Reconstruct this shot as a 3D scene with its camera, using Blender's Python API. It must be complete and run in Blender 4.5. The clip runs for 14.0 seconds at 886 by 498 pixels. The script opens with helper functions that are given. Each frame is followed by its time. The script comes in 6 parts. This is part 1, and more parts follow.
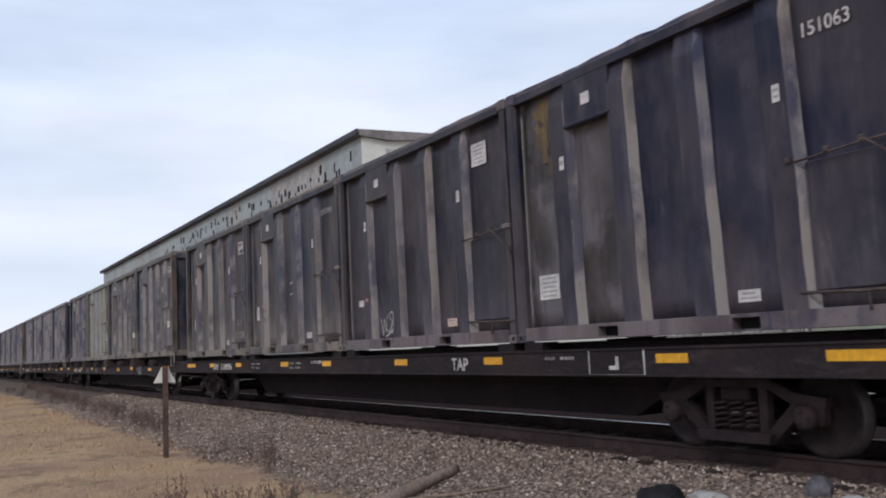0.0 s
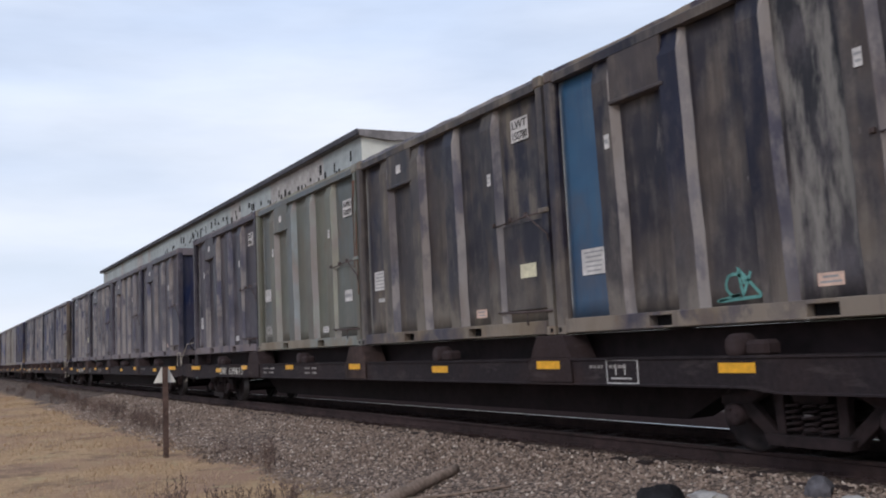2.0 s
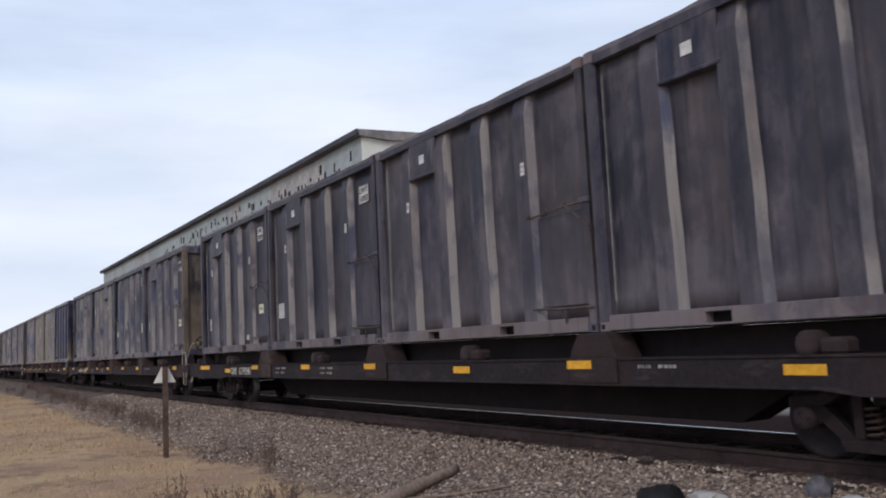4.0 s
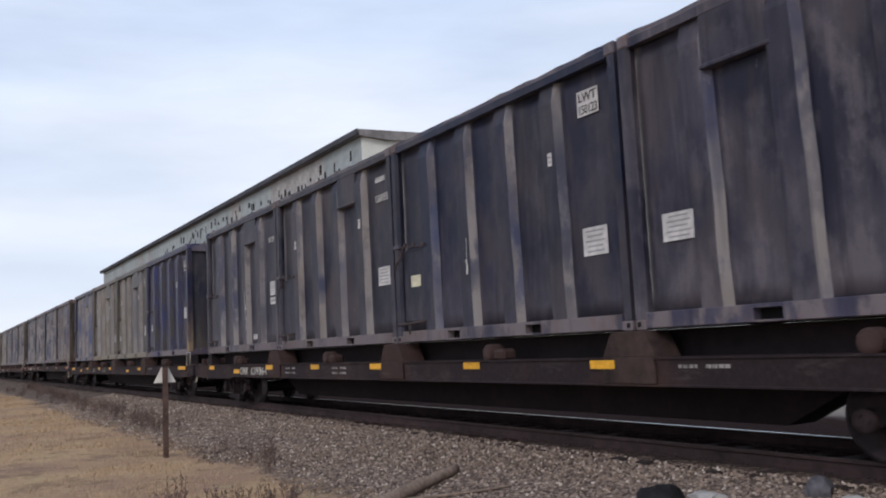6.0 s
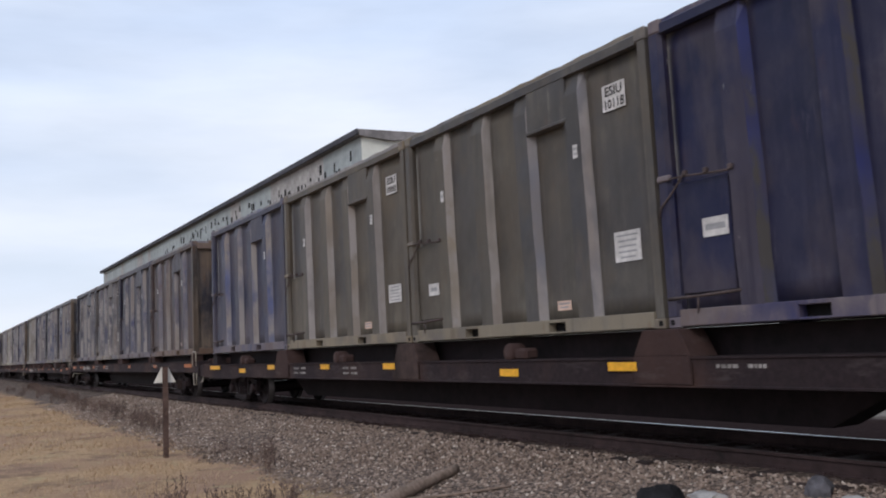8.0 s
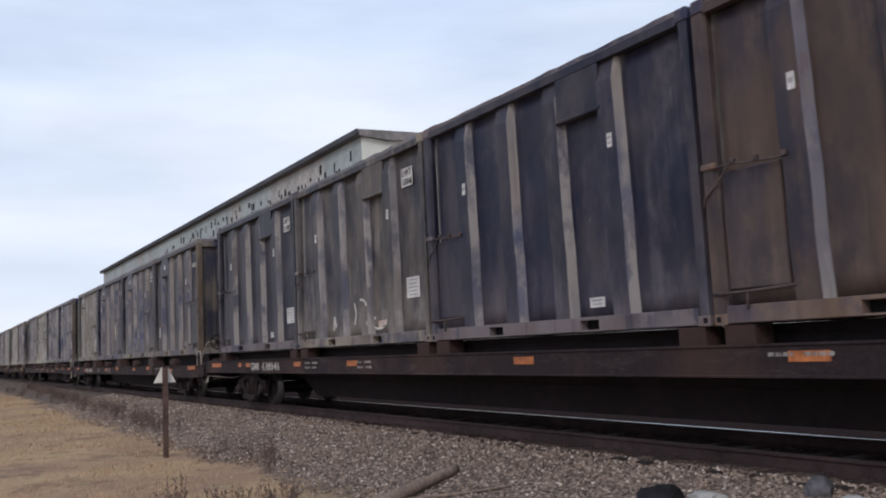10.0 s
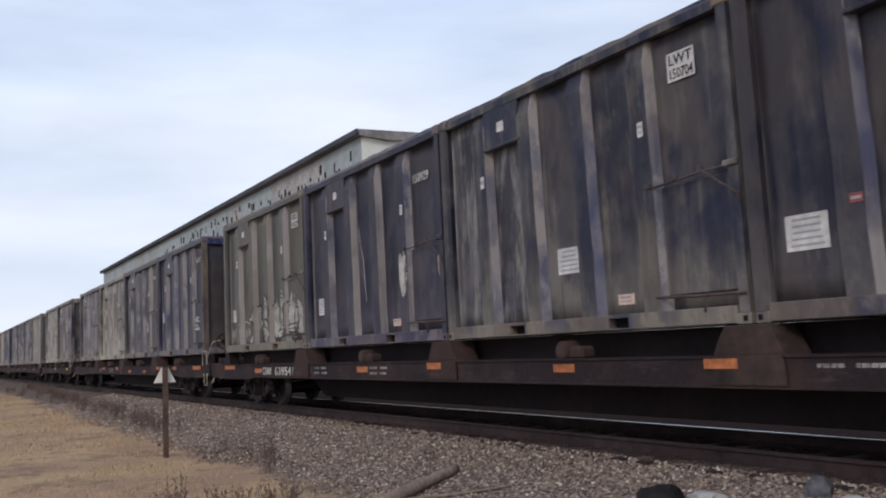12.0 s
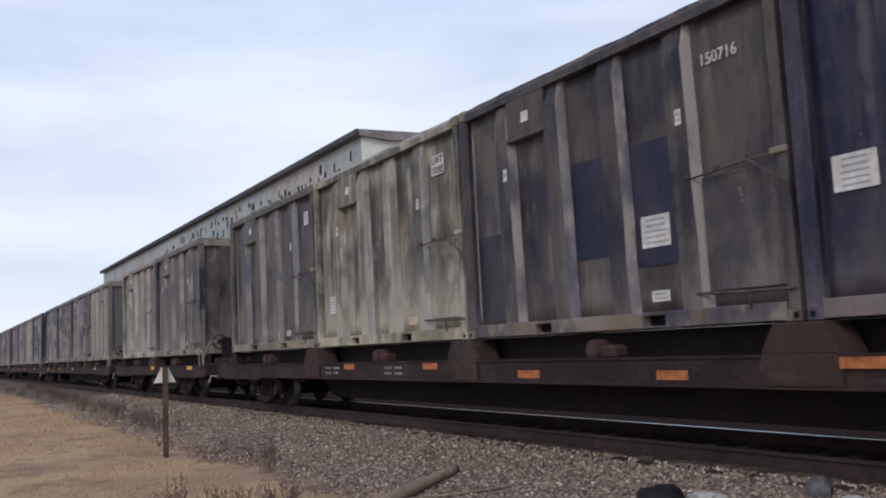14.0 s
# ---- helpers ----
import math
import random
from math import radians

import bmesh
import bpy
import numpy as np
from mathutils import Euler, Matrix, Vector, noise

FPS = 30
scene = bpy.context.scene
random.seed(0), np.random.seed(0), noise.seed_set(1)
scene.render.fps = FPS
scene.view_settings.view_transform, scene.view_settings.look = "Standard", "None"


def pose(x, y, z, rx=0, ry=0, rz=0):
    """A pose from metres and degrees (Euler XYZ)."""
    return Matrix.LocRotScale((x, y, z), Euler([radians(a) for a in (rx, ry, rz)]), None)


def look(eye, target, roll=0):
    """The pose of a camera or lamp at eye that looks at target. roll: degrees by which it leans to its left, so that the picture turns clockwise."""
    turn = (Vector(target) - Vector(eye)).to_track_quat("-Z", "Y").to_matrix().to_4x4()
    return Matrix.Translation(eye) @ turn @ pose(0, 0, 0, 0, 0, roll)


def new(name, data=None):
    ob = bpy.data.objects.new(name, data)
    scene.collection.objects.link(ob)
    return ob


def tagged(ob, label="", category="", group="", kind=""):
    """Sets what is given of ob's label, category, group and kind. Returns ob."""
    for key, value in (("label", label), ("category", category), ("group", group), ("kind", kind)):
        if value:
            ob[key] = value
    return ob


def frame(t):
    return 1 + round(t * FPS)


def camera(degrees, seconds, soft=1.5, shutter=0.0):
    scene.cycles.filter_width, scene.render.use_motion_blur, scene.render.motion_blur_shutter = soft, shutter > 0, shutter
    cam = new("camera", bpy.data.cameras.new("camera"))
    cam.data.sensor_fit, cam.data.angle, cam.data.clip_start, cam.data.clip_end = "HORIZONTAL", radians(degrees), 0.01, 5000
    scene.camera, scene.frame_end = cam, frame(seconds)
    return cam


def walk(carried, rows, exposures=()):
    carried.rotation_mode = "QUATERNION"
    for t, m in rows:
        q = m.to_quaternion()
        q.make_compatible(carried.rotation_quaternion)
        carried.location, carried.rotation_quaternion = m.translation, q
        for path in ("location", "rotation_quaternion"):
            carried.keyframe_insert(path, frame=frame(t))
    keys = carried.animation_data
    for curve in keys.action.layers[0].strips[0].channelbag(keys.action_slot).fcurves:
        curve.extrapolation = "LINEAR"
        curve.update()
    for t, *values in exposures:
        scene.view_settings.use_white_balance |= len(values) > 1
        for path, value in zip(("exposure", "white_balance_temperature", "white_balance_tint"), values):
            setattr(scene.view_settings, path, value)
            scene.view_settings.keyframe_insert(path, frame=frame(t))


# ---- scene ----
cam = camera(53.77, 14.0, soft=2.0, shutter=0.05)
SPEED = 13.627            # metres a second, towards +x
NEAR = 7.34               # y of the train's near flank
MID = NEAR + 1.219        # y of the track's centre line
EYE = Vector((0.0, 0.0, 1.291))


def eye_pose(heading, pitch, lean):
    h, p = radians(heading), radians(pitch)
    ahead = Vector((-math.cos(h) * math.cos(p), math.sin(h) * math.cos(p), math.sin(p)))
    return look(EYE, EYE + ahead, lean)


STAND = eye_pose(30.88, 6.29, -2.706)
walk(cam, [(0.0, STAND), (14.0, STAND)], [(0.0, 0.0, 6720, 14.5), (14.0, 0.0, 6720, 14.5)])

# ---- sky and sun ----
world = bpy.data.worlds.new("sky")
scene.world = world
world.use_nodes = True
wt = world.node_tree
wt.nodes.clear()
SUN_FROM = Vector((0.55, -0.62, 0.56)).normalized()


def link(tree, a, b):
    tree.links.new(a, b)


def node(tree, kind, **sets):
    n = tree.nodes.new(kind)
    for k, val in sets.items():
        if k in n.inputs:
            n.inputs[k].default_value = val
        else:
            setattr(n, k, val)
    return n


def make_sky():
    out = node(wt, "ShaderNodeOutputWorld")
    bg = node(wt, "ShaderNodeBackground")
    bg.inputs["Strength"].default_value = 0.1
    sky = node(wt, "ShaderNodeTexSky", sky_type="NISHITA", sun_disc=False)
    sky.sun_elevation = math.asin(SUN_FROM.z)
    sky.sun_rotation = math.atan2(SUN_FROM.x, SUN_FROM.y)
    sky.air_density, sky.dust_density = 1.0, 1.5
    co = node(wt, "ShaderNodeTexCoord")
    mp = node(wt, "ShaderNodeMapping")
    mp.inputs["Scale"].default_value = (1.3, 1.3, 6.0)
    mp.inputs["Rotation"].default_value = (0.08, -0.1, 0.5)
    n1 = node(wt, "ShaderNodeTexNoise", Scale=1.7, Detail=5.0, Roughness=0.55)
    ramp = node(wt, "ShaderNodeMapRange")
    for k, val in (("From Min", 0.34), ("From Max", 0.66), ("To Min", 0.72), ("To Max", 1.0)):
        ramp.inputs[k].default_value = val
    n2 = node(wt, "ShaderNodeTexNoise", Scale=0.9, Detail=3.0)
    tone = node(wt, "ShaderNodeMix", data_type="RGBA")
    tone.inputs[6].default_value = (6.5, 8.2, 10.8, 1)
    tone.inputs[7].default_value = (9.0, 9.9, 10.9, 1)
    mix = node(wt, "ShaderNodeMix", data_type="RGBA")
    link(wt, co.outputs["Generated"], mp.inputs["Vector"])
    link(wt, mp.outputs[0], n1.inputs["Vector"])
    link(wt, mp.outputs[0], n2.inputs["Vector"])
    link(wt, n1.outputs["Fac"], ramp.inputs["Value"])
    link(wt, ramp.outputs[0], mix.inputs[0])
    up = node(wt, "ShaderNodeSeparateXYZ")
    link(wt, co.outputs["Generated"], up.inputs[0])
    low = node(wt, "ShaderNodeMapRange")
    for k, val in (("From Min", 0.0), ("From Max", 0.42), ("To Min", 0.95), ("To Max", 0.15)):
        low.inputs[k].default_value = val
    link(wt, up.outputs["Z"], low.inputs["Value"])
    blend = node(wt, "ShaderNodeMath", operation="MULTIPLY_ADD")
    blend.inputs[1].default_value = 1.0
    link(wt, low.outputs[0], blend.inputs[0])
    sub = node(wt, "ShaderNodeMapRange")
    for k, val in (("From Min", 0.35), ("From Max", 0.65), ("To Min", -0.3), ("To Max", 0.45)):
        sub.inputs[k].default_value = val
    link(wt, n2.outputs["Fac"], sub.inputs["Value"])
    link(wt, sub.outputs[0], blend.inputs[2])
    cl = node(wt, "ShaderNodeClamp")
    link(wt, blend.outputs[0], cl.inputs[0])
    link(wt, cl.outputs[0], tone.inputs[0])
    link(wt, sky.outputs[0], mix.inputs[6])
    link(wt, tone.outputs[2], mix.inputs[7])
    link(wt, mix.outputs[2], bg.inputs["Color"])
    link(wt, bg.outputs[0], out.inputs["Surface"])


make_sky()
sun = new("sun", bpy.data.lights.new("sun", "SUN"))
sun.data.energy, sun.data.angle, sun.data.color = 0.9, radians(14), (1.0, 0.95, 0.88)
sun.matrix_world = look(SUN_FROM * 60, (0, 0, 0))


# ---- materials ----
def material(name):
    m = bpy.data.materials.new(name)
    m.use_nodes = True
    t = m.node_tree
    return m, t, t.nodes["Principled BSDF"]


def noise_of(t, vec, scale, detail=4.0, rough=0.55):
    n = node(t, "ShaderNodeTexNoise", Scale=scale, Detail=detail, Roughness=rough)
    link(t, vec, n.inputs["Vector"])
    return n.outputs["Fac"]


def remap(t, val, a, b, c=0.0, d=1.0):
    n = node(t, "ShaderNodeMapRange")
    for k, x in (("From Min", a), ("From Max", b), ("To Min", c), ("To Max", d)):
        n.inputs[k].default_value = x
    link(t, val, n.inputs["Value"])
    return n.outputs[0]


def math_of(t, op, a, b):
    n = node(t, "ShaderNodeMath", operation=op)
    for i, x in enumerate((a, b)):
        if isinstance(x, (int, float)):
            n.inputs[i].default_value = x
        else:
            link(t, x, n.inputs[i])
    return n.outputs[0]


def mixed(t, fac, a, b):
    n = node(t, "ShaderNodeMix", data_type="RGBA")
    for i, x in ((0, fac), (6, a), (7, b)):
        if isinstance(x, (int, float)):
            n.inputs[i].default_value = x
        elif isinstance(x, tuple):
            n.inputs[i].default_value = (*x, 1) if len(x) == 3 else x
        else:
            link(t, x, n.inputs[i])
    return n.outputs[2]


def bumped(t, bsdf, height, strength=0.4, distance=0.01):
    b = node(t, "ShaderNodeBump", Strength=strength, Distance=distance)
    link(t, height, b.inputs["Height"])
    link(t, b.outputs[0], bsdf.inputs["Normal"])


def coords(t, offset=(0, 0, 0), scale=(1, 1, 1)):
    c = node(t, "ShaderNodeTexCoord")
    m = node(t, "ShaderNodeMapping")
    m.inputs["Location"].default_value = offset
    m.inputs["Scale"].default_value = scale
    link(t, c.outputs["Object"], m.inputs["Vector"])
    return m.outputs[0]


def paint(name, base, dust=(0.13, 0.12, 0.115), amount=0.5, streak=0.5, rust=0.15, low=0.5, seed=0, rough=0.62, chalky=0.0):
    """Weathered steel paint: soft soot clouds, a few runs, splashed dust near the foot, rust spots, dents; each plate differs."""
    m, t, b = material(name)
    off = (seed * 7.3, seed * 3.1, seed * 5.7)
    info = node(t, "ShaderNodeObjectInfo")
    own = info.outputs["Random"]
    raw = node(t, "ShaderNodeTexCoord")
    jog = node(t, "ShaderNodeVectorMath", operation="SCALE")
    jog.inputs[0].default_value = (37.0, 23.0, 29.0)
    link(t, own, jog.inputs["Scale"])
    moved = node(t, "ShaderNodeVectorMath", operation="ADD")
    link(t, raw.outputs["Object"], moved.inputs[0])
    link(t, jog.outputs[0], moved.inputs[1])

    def at_scale(shift, scale):
        mp = node(t, "ShaderNodeMapping")
        mp.inputs["Location"].default_value = shift
        mp.inputs["Scale"].default_value = scale
        link(t, moved.outputs[0], mp.inputs["Vector"])
        return mp.outputs[0]
    flat = at_scale(off, (1, 1, 1))
    cloud = noise_of(t, flat, 0.7, 3.0, 0.5)
    patchy = noise_of(t, at_scale(off, (1.2, 1.2, 0.7)), 1.9, 7.0, 0.62)
    run = noise_of(t, at_scale(off, (4.2, 4.2, 0.28)), 1.0, 4.0, 0.55)
    grain = noise_of(t, flat, 30.0, 3.0, 0.6)
    sep = node(t, "ShaderNodeSeparateXYZ")
    link(t, raw.outputs["Object"], sep.inputs[0])
    foot = remap(t, sep.outputs["Z"], 1.5, 0.0)
    foot = math_of(t, "MULTIPLY", math_of(t, "MULTIPLY", foot, foot), remap(t, patchy, 0.3, 0.65, 0.45, 1.25))
    body = math_of(t, "ADD", remap(t, cloud, 0.44, 0.60, 0.0, amount), remap(t, patchy, 0.50, 0.60, 0.0, amount * 0.75))
    veil = math_of(t, "MULTIPLY", remap(t, run, 0.48, 0.64, 0.0, streak), remap(t, patchy, 0.38, 0.58, 0.15, 1.0))
    thin = noise_of(t, at_scale((off[2], off[2], off[1]), (9.0, 9.0, 0.8)), 1.0, 5.0, 0.6)
    veil = math_of(t, "ADD", veil, math_of(t, "MULTIPLY", remap(t, thin, 0.56, 0.68, 0.0, streak * 0.6), remap(t, cloud, 0.4, 0.6, 0.2, 1.0)))
    body = math_of(t, "ADD", body, veil)
    body = math_of(t, "ADD", body, math_of(t, "MULTIPLY", foot, low * 1.15))
    body = math_of(t, "MULTIPLY", math_of(t, "MULTIPLY", body, remap(t, own, 0, 1, 0.62, 1.3)), remap(t, grain, 0.3, 0.7, 0.9, 1.1))
    fac = node(t, "ShaderNodeClamp")
    link(t, body, fac.inputs[0])
    tone = math_of(t, "FRACT", math_of(t, "MULTIPLY", own, 7.31), 0.0)
    deep = mixed(t, tone, (base[0] * 0.78, base[1] * 0.86, base[2] * 1.12), (base[0] * 1.18, base[1] * 1.06, base[2] * 0.86))
    deep = mixed(t, remap(t, noise_of(t, flat, 1.3, 2.0), 0.35, 0.65, 0.0, 0.55), deep, tuple(c * 0.62 for c in base))
    col = mixed(t, fac.outputs[0], deep, dust)
    spot = math_of(t, "MULTIPLY", remap(t, noise_of(t, at_scale((off[1], off[0], off[2]), (2.0, 2.0, 0.7)), 1.6, 7.0, 0.65), 0.6, 0.74), rust)
    col = mixed(t, spot, col, (0.16, 0.068, 0.03))
    brown = remap(t, noise_of(t, at_scale((off[1], off[2], off[0]), (1.0, 1.0, 0.5)), 1.0, 5.0, 0.6), 0.50, 0.60)
    col = mixed(t, math_of(t, "MULTIPLY", brown, 0.28 + 0.35 * rust), col, tuple(c * k for c, k in zip(dust, (0.72, 0.62, 0.52))))
    splash = math_of(t, "MULTIPLY", remap(t, sep.outputs["Z"], 1.2, 0.1), remap(t, noise_of(t, at_scale(off, (2.2, 2.2, 0.9)), 1.5, 7.0, 0.66), 0.48, 0.64))
    col = mixed(t, math_of(t, "MULTIPLY", splash, 0.5 * low), col, tuple(min(0.5, c * 1.45) for c in dust))
    drip = remap(t, noise_of(t, at_scale((off[0], off[2], off[1]), (4, 4, 0.25)), 1.0, 4.0, 0.6), 0.58, 0.72)
    col = mixed(t, math_of(t, "MULTIPLY", drip, 0.5), col, tuple(c * 0.6 for c in base))
    smear = remap(t, noise_of(t, at_scale((off[2], off[0], off[1]), (3.4, 3.4, 0.6)), 1.2, 7.0, 0.66), 0.64, 0.74)
    col = mixed(t, math_of(t, "MULTIPLY", smear, 0.2 + 0.3 * streak), col, tuple(min(0.45, c * 1.8) for c in dust))
    scr = remap(t, noise_of(t, at_scale((off[2], off[1], off[0]), (6, 6, 1.6)), 1.1, 6.0, 0.7), 0.69, 0.75)
    col = mixed(t, math_of(t, "MULTIPLY", scr, 0.5), col, (0.36, 0.34, 0.32))
    if chalky:
        slosh = noise_of(t, at_scale((off[1], off[1], off[2]), (3.0, 3.0, 0.55)), 1.3, 9.0, 0.68)
        col = mixed(t, remap(t, slosh, 0.47, 0.60, 0.0, chalky), col, (0.27, 0.255, 0.235))
    link(t, col, b.inputs["Base Color"])
    link(t, remap(t, fac.outputs[0], 0, 1, rough - 0.14, 0.9), b.inputs["Roughness"])
    b.inputs["Specular IOR Level"].default_value = 0.26
    b.inputs["Sheen Weight"].default_value = 0.20
    b.inputs["Sheen Roughness"].default_value = 0.26
    h = math_of(t, "ADD", noise_of(t, flat, 1.5, 2.0), math_of(t, "MULTIPLY", grain, 0.03))
    bumped(t, b, h, 0.6, 0.05)
    return m


def plain(name, col, rough=0.75, metal=0.0, var=0.25, scale=12.0, bump=0.3, per_object=0.0):
    m, t, b = material(name)
    v = coords(t)
    n = noise_of(t, v, scale, 6.0, 0.65)
    n2 = noise_of(t, v, scale * 0.13, 4.0, 0.6)
    k = math_of(t, "ADD", remap(t, n, 0.3, 0.7, -var, var), remap(t, n2, 0.3, 0.7, 1 - var, 1 + var))
    if per_object:
        info = node(t, "ShaderNodeObjectInfo")
        k = math_of(t, "MULTIPLY", k, remap(t, info.outputs["Random"], 0, 1, 1 - per_object, 1 + per_object))
    vm = node(t, "ShaderNodeVectorMath", operation="SCALE")
    vm.inputs[0].default_value = col
    link(t, k, vm.inputs["Scale"])
    link(t, vm.outputs[0], b.inputs["Base Color"])
    b.inputs["Roughness"].default_value = rough
    b.inputs["Metallic"].default_value = metal
    b.inputs["Specular IOR Level"].default_value = 0.5 if metal or rough < 0.4 else 0.32
    bumped(t, b, n, bump, 0.01)
    return m


def sill_steel(name, base, rusty):
    """Grimy dark steel with rust washed down in broad patches and a little pale dust."""
    m, t, b = material(name)
    v = coords(t)
    n = noise_of(t, v, 14.0, 6.0, 0.68)
    col = mixed(t, remap(t, n, 0.3, 0.7), tuple(c * 0.7 for c in base), tuple(c * 1.5 for c in base))
    wash = remap(t, noise_of(t, coords(t, (5, 2, 9), (1, 1, 0.5)), 0.9, 8.0, 0.68), 0.48, 0.66)
    col = mixed(t, math_of(t, "MULTIPLY", wash, rusty), col, (0.068, 0.040, 0.035))
    raw = node(t, "ShaderNodeTexCoord")
    sep = node(t, "ShaderNodeSeparateXYZ")
    link(t, raw.outputs["Object"], sep.inputs[0])
    wrap = node(t, "ShaderNodeMath", operation="WRAP")
    link(t, sep.outputs["X"], wrap.inputs[0])
    wrap.inputs[1].default_value, wrap.inputs[2].default_value = 3.0625, -3.0625
    away = math_of(t, "ADD", math_of(t, "ABSOLUTE", wrap.outputs[0], 0.0), remap(t, noise_of(t, coords(t, (3, 3, 1), (1, 1, 0.6)), 1.8, 6.0, 0.65), 0.25, 0.75, -0.5, 0.5))
    under = remap(t, away, 0.75, 0.25, 0.0, 0.55)
    col = mixed(t, math_of(t, "MULTIPLY", under, min(1.0, rusty * 1.5)), col, (0.078, 0.041, 0.032))
    dusty = remap(t, noise_of(t, coords(t, (1, 8, 4), (0.5, 0.5, 1.6)), 3.0, 8.0, 0.72), 0.54, 0.68)
    col = mixed(t, math_of(t, "MULTIPLY", dusty, 0.35), col, (0.115, 0.095, 0.092))
    link(t, col, b.inputs["Base Color"])
    b.inputs["Roughness"].default_value = 0.9
    b.inputs["Specular IOR Level"].default_value = 0.25
    bumped(t, b, n, 0.35, 0.01)
    return m


DARK = plain("grimy_black_steel", (0.0150, 0.0092, 0.0110), 0.85, 0.0, 0.4, 6.0)
GRIME = sill_steel("dusty_brown_steel", (0.022, 0.0145, 0.0165), 0.5)
RUST_DARK = plain("rust_washed_pedestal", (0.042, 0.026, 0.023), 0.9, 0.0, 0.5, 5.0)
RUSTY = plain("rusted_steel", (0.12, 0.058, 0.04), 0.9, 0.0, 0.45, 7.0)
RUST_LIGHT = plain("rust_streaked_chain", (0.085, 0.062, 0.06), 0.8, 0.3, 0.4, 30.0)
# near-black that paints the shade inside holes and openings
HOLE_SHADE = plain("hole_shade_black", (0.006, 0.005, 0.006), 0.95, 0.0, 0.3, 8.0)
YELLOW = plain("yellow_reflector_tape", (0.72, 0.36, 0.025), 0.5, 0.0, 0.18, 14.0, 0.1, 0.12)
ORANGE = plain("faded_orange_reflector_tape", (0.40, 0.13, 0.045), 0.6, 0.0, 0.45, 9.0, 0.1, 0.12)
WHITE = plain("dirty_white_paint", (0.52, 0.50, 0.475), 0.7, 0.0, 0.3, 11.0, 0.1)
PAPER = plain("white_placard", (0.54, 0.52, 0.51), 0.6, 0.0, 0.2, 9.0, 0.05)
PINKISH = plain("faded_orange_sticker", (0.62, 0.44, 0.36), 0.6, 0.0, 0.2, 12.0, 0.05)
CREAM = plain("aged_cream_sticker", (0.62, 0.58, 0.42), 0.6, 0.0, 0.2, 12.0, 0.05)
REDISH = plain("faded_red_sticker", (0.24, 0.07, 0.065), 0.6, 0.0, 0.25, 12.0, 0.05)
INK = plain("grey_print", (0.30, 0.30, 0.31), 0.7, 0.0, 0.2, 12.0, 0.05)
BLACK = plain("black_spray_paint", (0.02, 0.02, 0.022), 0.7, 0.0, 0.3, 8.0, 0.05)
CHALK = plain("chalk_marks", (0.42, 0.41, 0.40), 0.9, 0.0, 0.5, 25.0, 0.1)
FADED_MARK = plain("faded_data_marks", (0.24, 0.22, 0.21), 0.9, 0.0, 0.6, 18.0, 0.1)
BARE = plain("bright_worn_rod", (0.40, 0.35, 0.29), 0.6, 0.2, 0.3, 20.0)
WHEEL = plain("wheel_steel", (0.020, 0.0145, 0.016), 0.85, 0.0, 0.4, 9.0)
TREAD = plain("polished_tread", (0.10, 0.09, 0.09), 0.5, 0.7, 0.2, 9.0)
RAIL_SIDE = plain("rail_web_rust", (0.038, 0.023, 0.023), 0.9, 0.0, 0.4, 6.0)
# near rail's head: its missing gleam is put into a darker colour
RAIL_DULL = plain("rail_head_unlit", (0.05, 0.038, 0.038), 0.7, 0.3, 0.3, 20.0, 0.1)
RAIL_TOP = plain("rail_head_polish", (0.50, 0.49, 0.50), 0.3, 0.95, 0.12, 30.0, 0.05)
TIE = plain("creosoted_tie", (0.050, 0.031, 0.027), 0.92, 0.0, 0.45, 9.0, 0.6, 0.35)
SIGN = plain("sign_white_enamel", (0.80, 0.77, 0.70), 0.55, 0.0, 0.1, 6.0, 0.05)
POST = plain("rusty_brown_post", (0.105, 0.066, 0.054), 0.85, 0.0, 0.35, 14.0)
DRIFT = plain("weathered_grey_wood", (0.225, 0.165, 0.13), 0.9, 0.0, 0.35, 16.0, 0.7)
WEED = plain("dead_weed_stalk", (0.17, 0.115, 0.095), 0.9, 0.0, 0.4, 20.0, 0.2, 0.3)
BARK = plain("bare_bark", (0.13, 0.115, 0.105), 0.9, 0.0, 0.35, 9.0)
ROCK_DARK = plain("black_slag_rock", (0.011, 0.0105, 0.012), 0.95, 0.0, 0.5, 9.0, 0.9)
ROCK_GREY = plain("blue_grey_rock", (0.085, 0.080, 0.088), 0.85, 0.0, 0.4, 9.0, 0.9)
ROCK_PALE = plain("pale_limestone", (0.34, 0.325, 0.31), 0.85, 0.0, 0.2, 9.0, 0.7)
SHEET = plain("galvanised_wall_sheet", (0.33, 0.365, 0.37), 0.7, 0.1, 0.2, 1.4, 0.25, 0.10)
SHEET_RUST = plain("rusting_wall_sheet", (0.345, 0.33, 0.32), 0.8, 0.05, 0.35, 2.2, 0.25, 0.12)
GABLE = plain("cream_wall_sheet", (0.66, 0.65, 0.58), 0.75, 0.0, 0.12, 1.2, 0.2, 0.05)
ROOFING = plain("grey_tar_roof", (0.22, 0.20, 0.195), 0.85, 0.0, 0.35, 3.0)
FASCIA = plain("dark_eave_trim", (0.055, 0.055, 0.065), 0.8, 0.0, 0.3, 3.0)
SIDING = plain("pale_green_clapboard", (0.265, 0.290, 0.222), 0.75, 0.0, 0.1, 3.0, 0.1, 0.05)
TRIM = plain("grey_white_trim", (0.55, 0.55, 0.52), 0.7, 0.0, 0.15, 4.0)
SHINGLE = plain("grey_shingles", (0.22, 0.205, 0.195), 0.9, 0.0, 0.3, 20.0)


